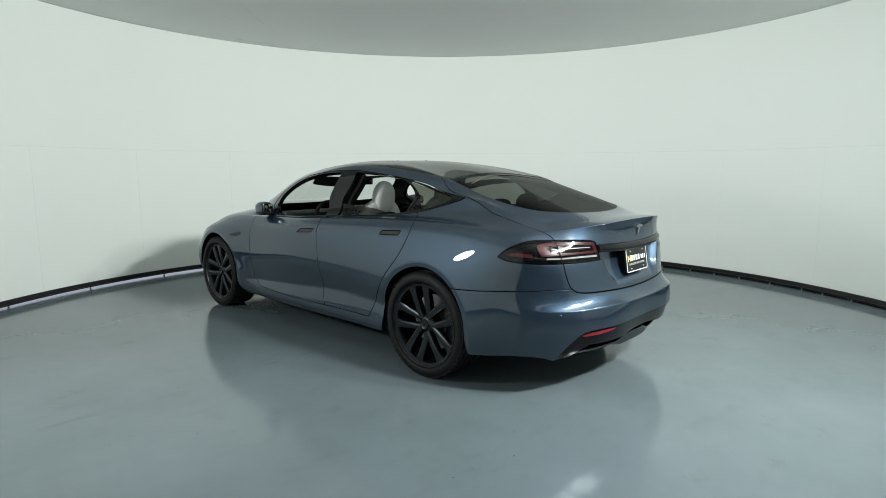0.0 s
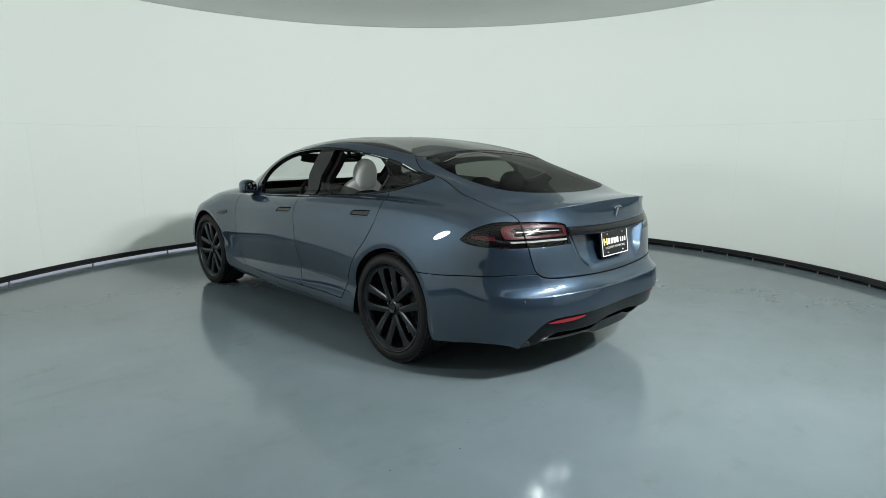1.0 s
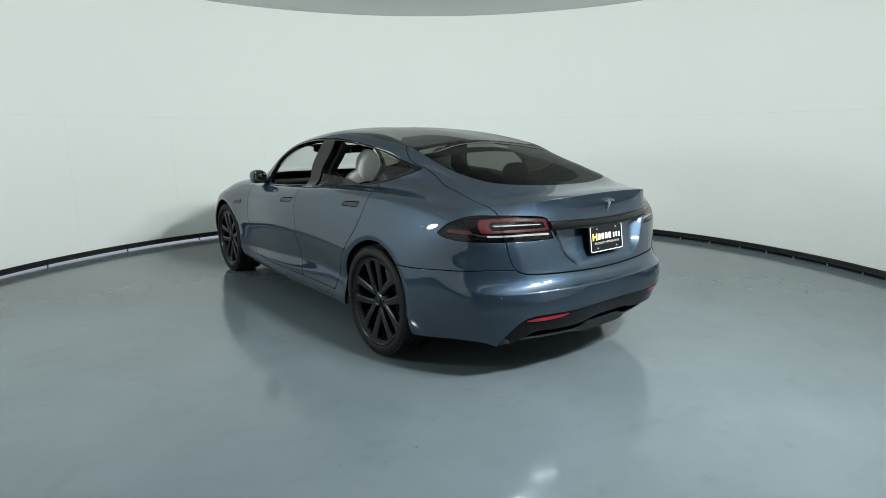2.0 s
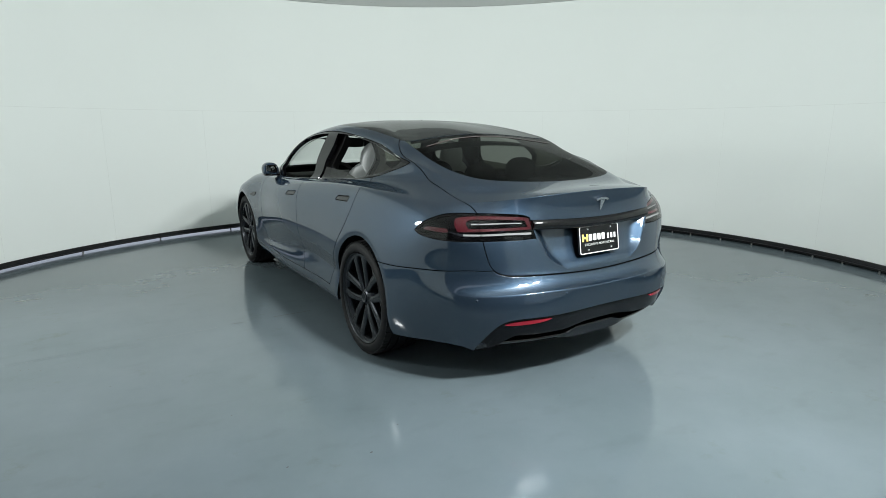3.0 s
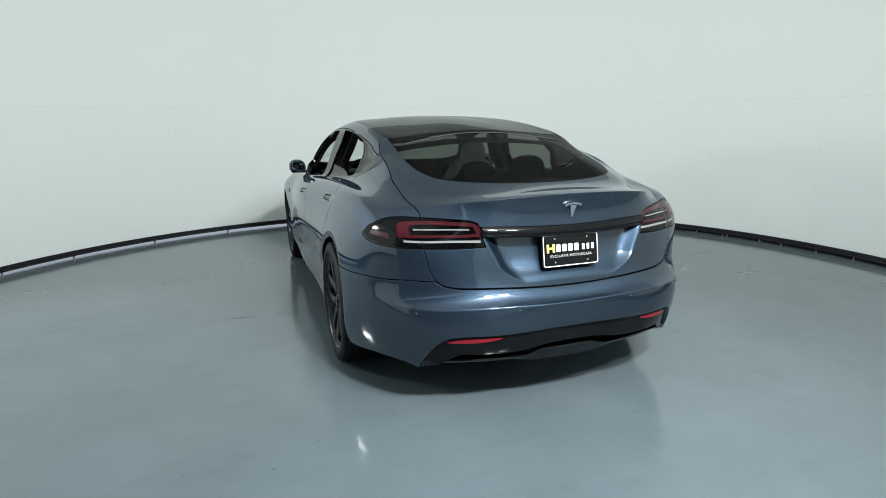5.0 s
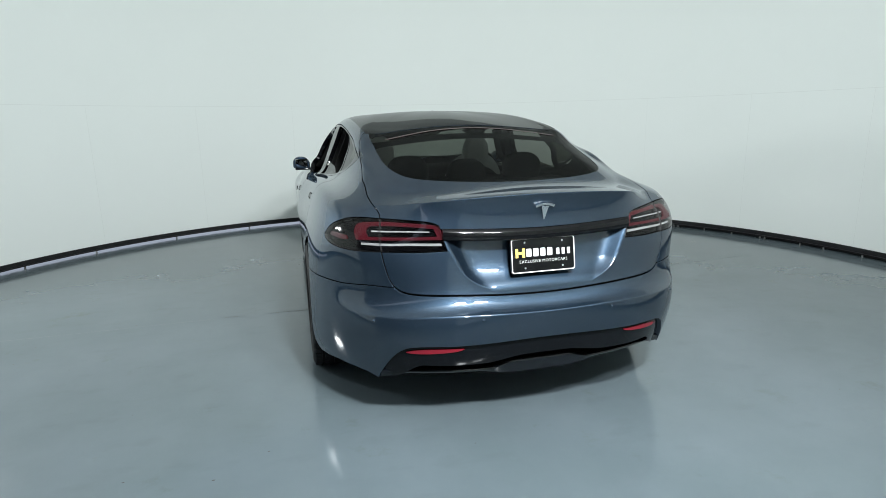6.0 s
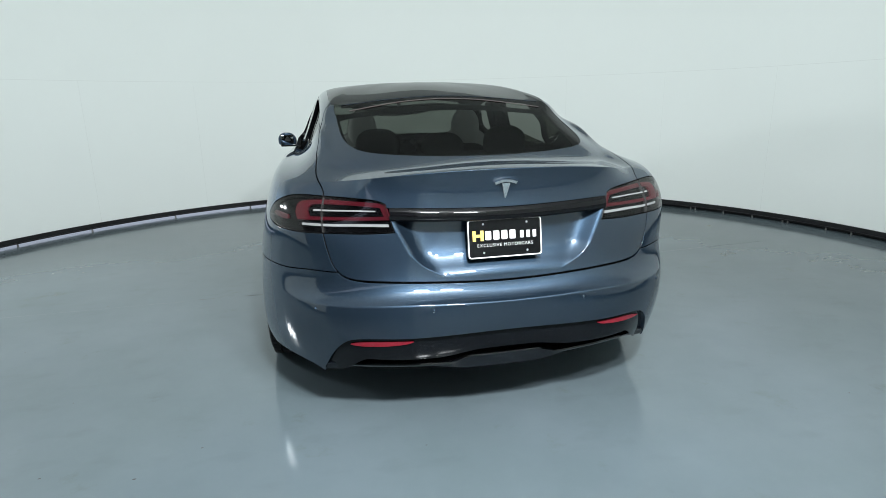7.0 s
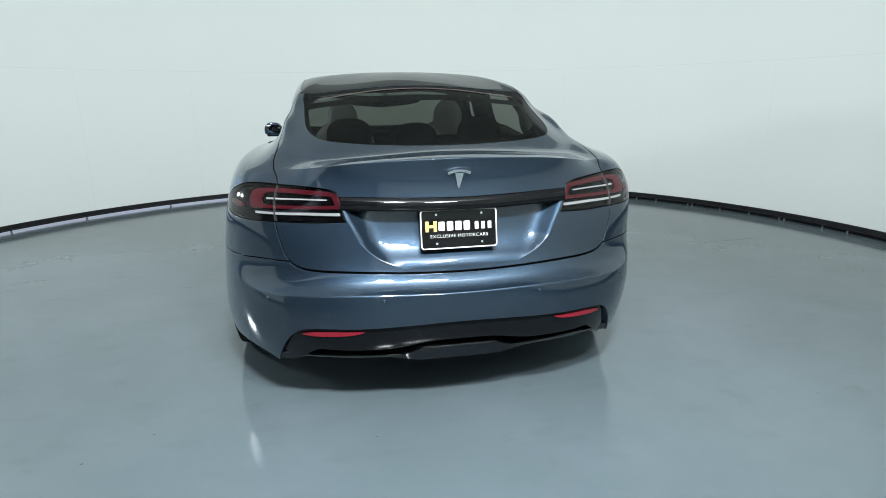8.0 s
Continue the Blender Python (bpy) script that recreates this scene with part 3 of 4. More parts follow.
B_CUT = [(5.41, 1.2), (5.45, 1.8), (5.44, 2.4), (5.475, 3.54), (5.515, 4.35), (5.548, 5.29), (5.584, 6.83), (5.595, 7.5)]
WINDOWS = outline([(3.885, 9.12), (4.03, 8.65), (4.18, 8.28), (4.39, 7.78), (4.8, 7.12), (5.41, 6.78), (6.18, 6.92), (6.66, 7.15)],
                  [(6.66, 7.15), (6.92, 8.5), (7.02, 9.4), (6.98, 10.3), (6.78, 10.72), (6.25, 10.72), (5.43, 10.62), (4.92, 10.51), (4.51, 10.40), (4.2, 10.24), (4.06, 9.75), (3.885, 9.12)])
FRONT_OPENING = outline([(5.60, 7.0), (6.18, 7.06), (6.58, 7.3)], [(6.58, 7.3), (6.78, 8.5), (6.88, 9.4), (6.86, 10.2), (6.68, 10.58), (6.25, 10.6), (5.66, 10.49)], [(5.66, 10.49), (5.6, 8.56), (5.60, 7.0)])
REAR_OPENING = outline([(4.55, 7.75), (4.87, 7.26), (5.41, 6.96)], [(5.41, 6.96), (5.40, 8.26), (5.34, 10.46)], [(5.34, 10.46), (4.92, 10.39), (4.54, 10.26)], [(4.54, 10.26), (4.53, 9.0), (4.55, 7.75)])
QUARTER_GLASS = outline([(4.50, 10.27), (4.34, 10.05), (4.16, 9.62), (4.095, 9.3), (4.095, 9.1), (4.14, 8.75), (4.30, 8.22), (4.505, 7.9)], [(4.505, 7.9), (4.49, 9.0), (4.50, 10.27)])
RAISED_GLASS = outline([(4.6, 7.3), (5.43, 6.85)], [(5.43, 6.85), (5.43, 8.4)], [(5.43, 8.4), (5.18, 8.15), (4.98, 7.95), (4.78, 7.58), (4.6, 7.3)])
FRONT_DOOR = outline(B_CUT, [(5.595, 7.5), (6.6, 7.5), (6.98, 7.05)], [(6.98, 7.05), (6.95, 5.66), (6.957, 4.15), (6.975, 2.93), (6.93, 1.7), (6.78, 1.14)], [(6.78, 1.14), (5.93, 1.15), (5.41, 1.2)])
REAR_DOOR = outline(B_CUT[::-1], [(5.41, 1.2), (5.04, 1.24), (4.75, 1.25)], [(4.75, 1.25), (4.652, 2.226), (4.551, 3.128), (4.416, 4.141), (4.335, 5.64), (4.389, 7.2), (4.40, 8.0)], [(4.40, 8.0), (4.9, 7.8), (5.595, 7.5)])
HATCH = outline([(-0.5, 10.76), (1.07, 10.76), (2.0, 10.78), (2.8, 10.84), (3.3, 10.86)], [(3.3, 10.86), (3.62, 10.5), (3.8, 10.0), (3.84, 9.5), (3.75, 9.0)],
                [(3.75, 9.0), (3.34, 8.3), (3.04, 7.98), (2.72, 7.46), (2.38, 6.9), (2.12, 6.3), (2.0, 5.85), (1.93, 5.4), (1.865, 5.0), (1.80, 4.6), (1.73, 4.3), (1.60, 4.13), (1.4, 4.07), (1.04, 4.055), (0.5, 4.05), (-0.5, 4.05)])
REAR_GLASS = outline([(-0.5, 10.80), (1.07, 10.80), (2.0, 10.82), (2.72, 10.87)], [(2.72, 10.87), (2.62, 10.3), (2.64, 9.85), (2.50, 9.48), (2.22, 9.27), (1.94, 9.17), (1.36, 9.07), (0.7, 8.95), (0.25, 8.89), (-0.5, 8.87)])
REAR_INNER = outline([(-0.5, 10.45), (1.0, 10.45), (1.9, 10.42), (2.38, 10.32)], [(2.38, 10.32), (2.34, 9.9), (2.2, 9.6), (2.0, 9.42), (1.7, 9.3), (1.36, 9.2), (0.7, 9.06), (-0.5, 8.98)])
ROOF_GLASS = outline([(-0.5, 10.78), (1.07, 10.78), (2.0, 10.80), (2.8, 10.86)], [(2.8, 10.86), (3.4, 10.92), (3.9, 10.98), (4.43, 11.06), (5.02, 11.1), (6, 11.1), (7, 11.08), (7.8, 11.05), (8.4, 11.1), (10.5, 11.12)], [(10.5, 11.12), (10.5, 13.6), (-0.5, 13.6)])
WINDSCREEN = outline([(10.5, 8.12), (8.6, 8.15), (7.7, 8.45), (7.38, 9.1)], [(7.38, 9.1), (7.34, 10.0), (7.42, 10.6), (7.65, 10.95)], [(7.65, 10.95), (8.6, 11.05), (10.5, 11.08)])
SCREEN_INNER = outline([(10.5, 8.12), (8.6, 8.15), (7.7, 8.45), (7.38, 9.1)], [(7.38, 9.1), (7.34, 10.0), (7.42, 10.6), (7.65, 10.9)], [(7.65, 10.9), (8.4, 10.85), (8.9, 10.6), (10.5, 10.52)])
BUMPER = outline([(-0.5, 4.03), (0.5, 4.03), (1.04, 4.035), (1.4, 4.05), (1.60, 4.11), (1.70, 4.22)], [(1.70, 4.22), (2.19, 4.10), (2.76, 3.72), (3.32, 3.31), (3.64, 3.15), (3.8, 3.08)], [(3.8, 3.08), (3.85, -0.5), (-0.5, -0.5)])
VALANCE = outline([(-0.5, 1.80), (0.81, 1.83), (1.24, 1.85), (1.46, 1.82), (1.58, 1.72), (1.69, 1.5), (1.82, 1.1), (1.93, 0.62), (2.0, -0.5)], [(2.0, -0.5), (-0.5, -0.5)])
LAMP = outline([(3.19, 4.85), (3.07, 5.25), (2.86, 5.62), (2.65, 5.88), (2.38, 5.99), (2.02, 5.97), (1.55, 5.90), (1.25, 5.83), (1.13, 5.74)], [(1.13, 5.74), (1.03, 5.1)], [(1.03, 5.1), (1.35, 5.03), (1.7, 4.97), (2.05, 4.90), (2.46, 4.82), (2.8, 4.76), (3.06, 4.76), (3.19, 4.85)])
LAMP_SPLIT = outline([(2.12, 6.3), (2.0, 5.85), (1.93, 5.4), (1.83, 4.8)], [(1.83, 4.8), (0.8, 4.7), (0.8, 6.3), (2.12, 6.3)])
BAR = outline([(-0.5, 5.645), (0.6, 5.65), (1.10, 5.63)], [(1.10, 5.63), (1.06, 5.36)], [(1.06, 5.36), (0.6, 5.395), (-0.5, 5.40)])
HANDLES = [outline([(5.87, 4.68), (5.83, 4.96)], [(5.83, 4.96), (5.59, 5.07)], [(5.59, 5.07), (5.62, 4.76)], [(5.62, 4.76), (5.87, 4.68)]),
           outline([(4.69, 5.05), (4.655, 5.29)], [(4.655, 5.29), (4.435, 5.41)], [(4.435, 5.41), (4.46, 5.12)], [(4.46, 5.12), (4.69, 5.05)])]


def arch(c, r, grow=0.0):
    """Below 0 outside a wheel arch."""
    def fn(p):
        y, z = p[:, 1] - c, p[:, 2] - 0.366
        d = np.where(z > 0, np.hypot(y, z), np.abs(y) + 0.12 * z)
        return np.where(np.abs(p[:, 0]) > 0.5, r + grow - d, -1.0)
    return fn


def foot(p):
    """Below 0 above the lower edge of the body."""
    return np.interp(p[:, 1], (-0.92, -0.87, -0.82, -0.76, -0.65, -0.5, -0.4, 0.4, 0.5, 1.1, 2.1, 3.9), (0.228, 0.232, 0.262, 0.270, 0.270, 0.252, 0.240, 0.232, 0.228, 0.218, 0.212, 0.20)) - p[:, 2]


ARCHES = [arch(0.02, 0.384), arch(2.935, 0.388)]
panel("body_side", M_PAINT, car, MAIN, cut=[WINDOWS, FRONT_DOOR, REAR_DOOR, HATCH, ROOF_GLASS, WINDSCREEN, BUMPER, LAMP], fields=ARCHES + [foot], depth=0.018, edge=M_MATT)
doors = {}
for kind, shape, hnd in (("front_door", FRONT_DOOR, HANDLES[0]), ("rear_door", REAR_DOOR, HANDLES[1])):
    doors[kind] = panel(kind, M_PAINT, car, MAIN, [shape], [WINDOWS, hnd], ARCHES + [foot], edge=M_MATT)
    for ob in doors[kind]:
        side = "left" if ob.data.vertices[0].co.x < 0 else "right"
        panel("door_handle", M_HANDLE, ob, sheet(steps((4.38, 4.76, 40)) if kind == "rear_door" else steps((5.53, 5.93, 40)), steps((4.5, 5.6, 60))), [hnd], lift=-0.002, sides=(side,), label="flush grey door handle")
hatch = panel("tailgate", M_PAINT, car, TAIL, [HATCH], [REAR_GLASS, LAMP, BAR], sides=("both",), edge=M_MATT)[0]
panel("rear_window", G_REAR, hatch, MAIN, [REAR_GLASS], gap=-0.006, lift=-0.002, depth=0, sides=("both",), label="dark tinted sloping rear window")
bm = bmesh.new()
rows = []
for u in np.linspace(-1.085, 1.085, 61):
    top = evaluate([u], [5.66 - 0.010 * abs(u) ** 3])[0]
    low = top + np.array([0.0, -0.004, -0.050])
    row = []
    for k in range(9):
        t = k / 8
        q = low + (top - low) * t
        row.append(bm.verts.new((q[0], q[1] - 0.003 - 0.013 * math.sin(math.pi * t) ** 0.7, q[2])))
    row += [bm.verts.new((top[0], top[1] + 0.03, top[2])), bm.verts.new((low[0], low[1] + 0.03, low[2]))]
    rows.append(row)
for a, b in zip(rows, rows[1:]):
    for i in range(11):
        bm.faces.new((a[i], a[(i + 1) % 11], b[(i + 1) % 11], b[i]))
bm.faces.new(rows[0][::-1])
bm.faces.new(rows[-1])
part("gloss_bar", bm, M_GLOSS, hatch, "gloss black bar between the tail lamps")
panel("roof_glass", G_ROOF, car, MAIN, [ROOF_GLASS], gap=-0.006, lift=-0.003, depth=0, sides=("both",), label="dark tinted glass roof panel")
panel("windscreen", G_CLEAR, car, MAIN, [WINDSCREEN], gap=-0.006, lift=-0.003, depth=0, sides=("both",), label="clear windscreen")
bumper = panel("rear_bumper", M_PAINT, car, MAIN, [BUMPER], [VALANCE], ARCHES + [foot], sides=("both",), depth=0.022, edge=M_PAINT)[0]
panel("window_trim", M_GLOSS, car, MAIN, [WINDOWS], [FRONT_OPENING, REAR_OPENING, QUARTER_GLASS], lift=-0.003, depth=0.03, label="black trim round the side windows")
panel("quarter_glass", G_SIDE, car, MAIN, [QUARTER_GLASS], gap=-0.002, lift=-0.005, depth=0, label="small fixed tinted side glass")
panel("lowered_glass", G_SIDE, car, MAIN, [RAISED_GLASS, REAR_OPENING], gap=-0.001, lift=-0.012, depth=0, label="lowered tinted door glass")
panel("inner_shell", M_MATT, car, MAIN, cut=[WINDOWS, REAR_GLASS, WINDSCREEN, ROOF_GLASS, VALANCE, LAMP], fields=[arch(0.02, 0.384, 0.004), arch(2.935, 0.388, 0.004), foot], gap=0.004, lift=-0.02, depth=0, sides=("both",))


def valance_foot(p):
    """Below 0 above the lower edge of the valance."""
    x = np.abs(p[:, 0])
    return 0.335 + 0.022 * (1 - ramp01(x, 0.1, 0.3)) - 0.090 * ramp01(x, 0.56, 0.70) - p[:, 2]


panel("valance", M_VALANCE, bumper, LOW, [VALANCE], fields=[valance_foot], gap=0.0, lift=-0.020, depth=0.02, sides=("both",), label="gloss black lower valance")

# tail lamps: black housing, red and clear elements, lens in two pieces across the tailgate gap
RED_OUT = outline([(2.34, 5.13), (2.43, 5.4), (2.40, 5.74), (2.0, 5.86), (1.6, 5.82), (1.17, 5.75), (1.11, 5.67)], [(1.11, 5.67), (1.075, 5.36)], [(1.075, 5.36), (1.4, 5.31), (1.75, 5.25), (2.34, 5.13)])
RED_IN = outline([(2.12, 5.27), (2.2, 5.48), (2.14, 5.66), (1.87, 5.695), (1.5, 5.68), (1.19, 5.64)], [(1.19, 5.64), (1.14, 5.43)], [(1.14, 5.43), (1.73, 5.335), (2.12, 5.27)])
WHITE_A = outline([(2.09, 5.435), (1.835, 5.47), (1.537, 5.51), (1.235, 5.53)], [(1.235, 5.53), (1.24, 5.565)], [(1.24, 5.565), (1.537, 5.55), (1.835, 5.515), (2.09, 5.49)])
WHITE_B = outline([(2.22, 5.02), (1.78, 5.10), (1.45, 5.165), (1.085, 5.21)], [(1.085, 5.21), (1.09, 5.27)], [(1.09, 5.27), (1.45, 5.225), (1.78, 5.155), (2.22, 5.08)])
SIDE_RED = outline([(3.05, 4.97), (2.97, 5.12), (2.59, 5.19)], [(2.59, 5.19), (2.585, 5.05), (3.05, 4.97)])
for s in ("left", "right"):
    lamp_ob = panel("tail_lamp", M_HOUSING, car, FINE, [LAMP], lift=-0.016, depth=0.01, sides=(s,), label="wide tail lamp with a red ring and clear strips")[0]
    panel("red_ring", M_RED, lamp_ob, FINE, [RED_OUT], [RED_IN], gap=0, lift=-0.008, depth=0.008, sides=(s,), label="red lamp ring")
    panel("side_marker", M_RED, lamp_ob, FINE, [SIDE_RED], gap=0, lift=-0.008, depth=0.008, sides=(s,), label="red side marker")
    for w in (WHITE_A, WHITE_B):
        panel("clear_strip", M_WHITE_LAMP, lamp_ob, FINE, [w], gap=0, lift=-0.007, depth=0.006, sides=(s,), label="pale clear strip")
    panel("lens", G_LENS, lamp_ob, FINE, [LAMP, LAMP_SPLIT], gap=0.003, depth=0.012, sides=(s,), edge=M_LENS_GLINT, label="clear lamp lens")
    panel("lens", G_LENS, lamp_ob, FINE, [LAMP], [LAMP_SPLIT], gap=0.003, depth=0.012, sides=(s,), edge=M_LENS_GLINT, label="clear lamp lens")

# reflectors, brake lamp strip, sensors
REFLECTOR = outline([(0.89, 1.725), (1.2, 1.735), (1.42, 1.71), (1.575, 1.63)], [(1.575, 1.63), (1.45, 1.60), (1.25, 1.605), (1.05, 1.635), (0.95, 1.67), (0.89, 1.725)])
panel("reflector", mat("red_reflector", (0.19, 0.008, 0.017), 0.12), bumper, LOW, [REFLECTOR], gap=0, lift=-0.014, depth=0.01, label="slim red reflector")
STOP = outline([(-0.5, 10.665), (0.56, 10.63), (1.28, 10.55), (1.95, 10.47)], [(1.95, 10.47), (1.95, 10.445)], [(1.95, 10.445), (1.28, 10.525), (0.56, 10.605), (-0.5, 10.64)])
panel("brake_lamp", mat("dull_red_strip", (0.06, 0.045, 0.043), 0.4), hatch, sheet(steps((0, 2.1, 100)), steps((10.4, 10.7, 60))), [STOP], gap=0, lift=0.002, depth=0.002, sides=("both",), label="slim high brake lamp strip")
for u in (0.72, 1.95):
    for sx in (-1, 1):
        p0 = evaluate([u], [2.76])[0]
        bm = bmesh.new()
        bmesh.ops.create_uvsphere(bm, u_segments=12, v_segments=8, radius=0.008, matrix=Matrix.Translation((sx * p0[0], p0[1] + 0.004, p0[2])))
        part("parking_sensor", bm, M_PAINT, bumper)
VENT = outline([(7.50, 3.80), (7.40, 4.0), (7.20, 4.22)], [(7.20, 4.22), (7.22, 3.98), (7.31, 3.80)], [(7.31, 3.80), (7.50, 3.80)])
panel("side_camera", M_GLOSS, car, sheet(steps((7.0, 7.6, 60)), steps((3.6, 4.5, 60))), [VENT], gap=0, lift=0.004, depth=0.006, label="small black side camera housing")


# ---- lower blade, fins, liners ----
def sweep(section, path_pts):
    """A bar: a closed section (offsets in y, z) carried along points."""
    bm = bmesh.new()
    rows = [[bm.verts.new((x, y + dy, z + dz)) for dy, dz in section] for x, y, z in path_pts]
    k = len(section)
    for a, b in zip(rows, rows[1:]):
        for i in range(k):
            bm.faces.new((a[i], a[(i + 1) % k], b[(i + 1) % k], b[i]))
    bm.faces.new(rows[0][::-1])
    bm.faces.new(rows[-1])
    return bm


def lip_line(x, back=0.0):
    """Plan of the lower lip: nearly straight, curling forward to the fins."""
    return -1.022 + back + 0.15 * (abs(x) / 0.73) ** 2.4


def lip_top(x):
    return 0.293 + 0.026 * (1 - float(ramp01(np.array(abs(x)), 0.135, 0.25)))


bm = bmesh.new()
rows = []
for x in np.linspace(-0.728, 0.728, 105):
    top, y = lip_top(x), lip_line(x)
    low = 0.272 - 0.020 * (1 - float(ramp01(np.array(abs(x)), 0.15, 0.30))) - 0.02 * float(ramp01(np.array(abs(x)), 0.6, 0.73))
    rows.append([bm.verts.new(q) for q in ((x, y + 0.075, top + 0.004), (x, y + 0.010, top), (x, y + 0.003, top - 0.003), (x, y, top - 0.008), (x, y + 0.006, low + 0.006), (x, y + 0.014, low), (x, y + 0.30, low - 0.012), (x, y + 0.30, top + 0.004))])
for a, b in zip(rows, rows[1:]):
    for i in range(8):
        bm.faces.new((a[i], a[(i + 1) % 8], b[(i + 1) % 8], b[i]))
bm.faces.new(rows[0][::-1])
bm.faces.new(rows[-1])
part("diffuser_lip", bm, M_LIP, bumper, "gloss black lower lip with a raised middle")
pts = [(x, lip_line(x, 0.06), 0.315) for x in np.linspace(-0.74, 0.74, 41)]
part("recess", sweep([(0.0, 0.06), (0.0, -0.07), (0.2, -0.07), (0.2, 0.06)], pts), M_MATT, bumper)
for c, nm in ((0.02, "rear"), (2.935, "front")):
    for sx in (-1, 1):
        bm = bmesh.new()
        ring_a, ring_b = [], []
        for k in range(33):
            a = radians(2 + 176 * k / 32)
            y, z = c + 0.396 * math.cos(a), 0.366 + 0.396 * math.sin(a)
            ring_a.append(bm.verts.new((sx * 0.965, y, max(z, 0.2))))
            ring_b.append(bm.verts.new((sx * 0.56, y, max(z, 0.2))))
        for k in range(32):
            bm.faces.new((ring_a[k], ring_a[k + 1], ring_b[k + 1], ring_b[k]))
        bm.faces.new(ring_b)
        part("wheel_liner", bm, M_MATT, car)
bm = bmesh.new()
box(bm, -0.62, 0.62, -0.78, 3.7, 0.20, 0.27, 0.02)
box(bm, -0.84, 0.84, 0.46, 2.5, 0.205, 0.27, 0.02)
part("underbody", bm, M_MATT, car)


# ---- wheels ----
def lathe(bm, profile, seg=72, axis_x=0.0):
    """Turns (x, radius) rows round the wheel's axis."""
    rows = []
    for k in range(seg):
        a = 2 * math.pi * k / seg
        rows.append([bm.verts.new((x + axis_x, r * math.cos(a), r * math.sin(a))) for x, r in profile])
    for k in range(seg):
        a, b = rows[k], rows[(k + 1) % seg]
        for i in range(len(profile) - 1):
            bm.faces.new((a[i], a[i + 1], b[i + 1], b[i]))


def spoke(bm, mid, side):
    """One tapered, crowned spoke of a pair, from the hub out to the rim."""
    n = 16
    a0, a1 = mid + side * radians(38), mid + side * radians(13.4)
    p0 = np.array([0.052 * math.cos(a0), 0.052 * math.sin(a0)])
    p1 = np.array([0.272 * math.cos(a1), 0.272 * math.sin(a1)])
    run = (p1 - p0) / np.linalg.norm(p1 - p0)
    across = np.array([-run[1], run[0]]) * side
    rows = []
    for i in range(n):
        t = i / (n - 1)
        c = p0 + (p1 - p0) * t + across * 0.004 * math.sin(math.pi * t)
        w = 0.0205 + 0.0085 * t + 0.013 * (max(0, t - 0.7) / 0.3) ** 2 + 0.003 * (1 - t) ** 3
        x = -0.004 + 0.006 * math.sin(math.pi * t) + 0.014 * t ** 2
        deep = 0.055 - 0.022 * t
        crown = 0.011 * (1 - t * 0.75)
        row = []
        for off, dx in ((-1, -deep), (-1, -0.6 * crown - 0.006), (-0.86, -0.6 * crown), (-0.45, -0.1 * crown), (0.1, 0), (0.62, -0.35 * crown), (0.9, -crown), (1, -crown - 0.006), (1, -deep)):
            q = c + across * off * w
            row.append(bm.verts.new((x + dx, q[0], q[1])))
        rows.append(row)
    k = len(rows[0])
    for a, b in zip(rows, rows[1:]):
        for i in range(k):
            bm.faces.new((a[i], a[(i + 1) % k], b[(i + 1) % k], b[i]))
    bm.faces.new(rows[0][::-1])
    bm.faces.new(rows[-1])
    bmesh.ops.recalc_face_normals(bm, faces=bm.faces)


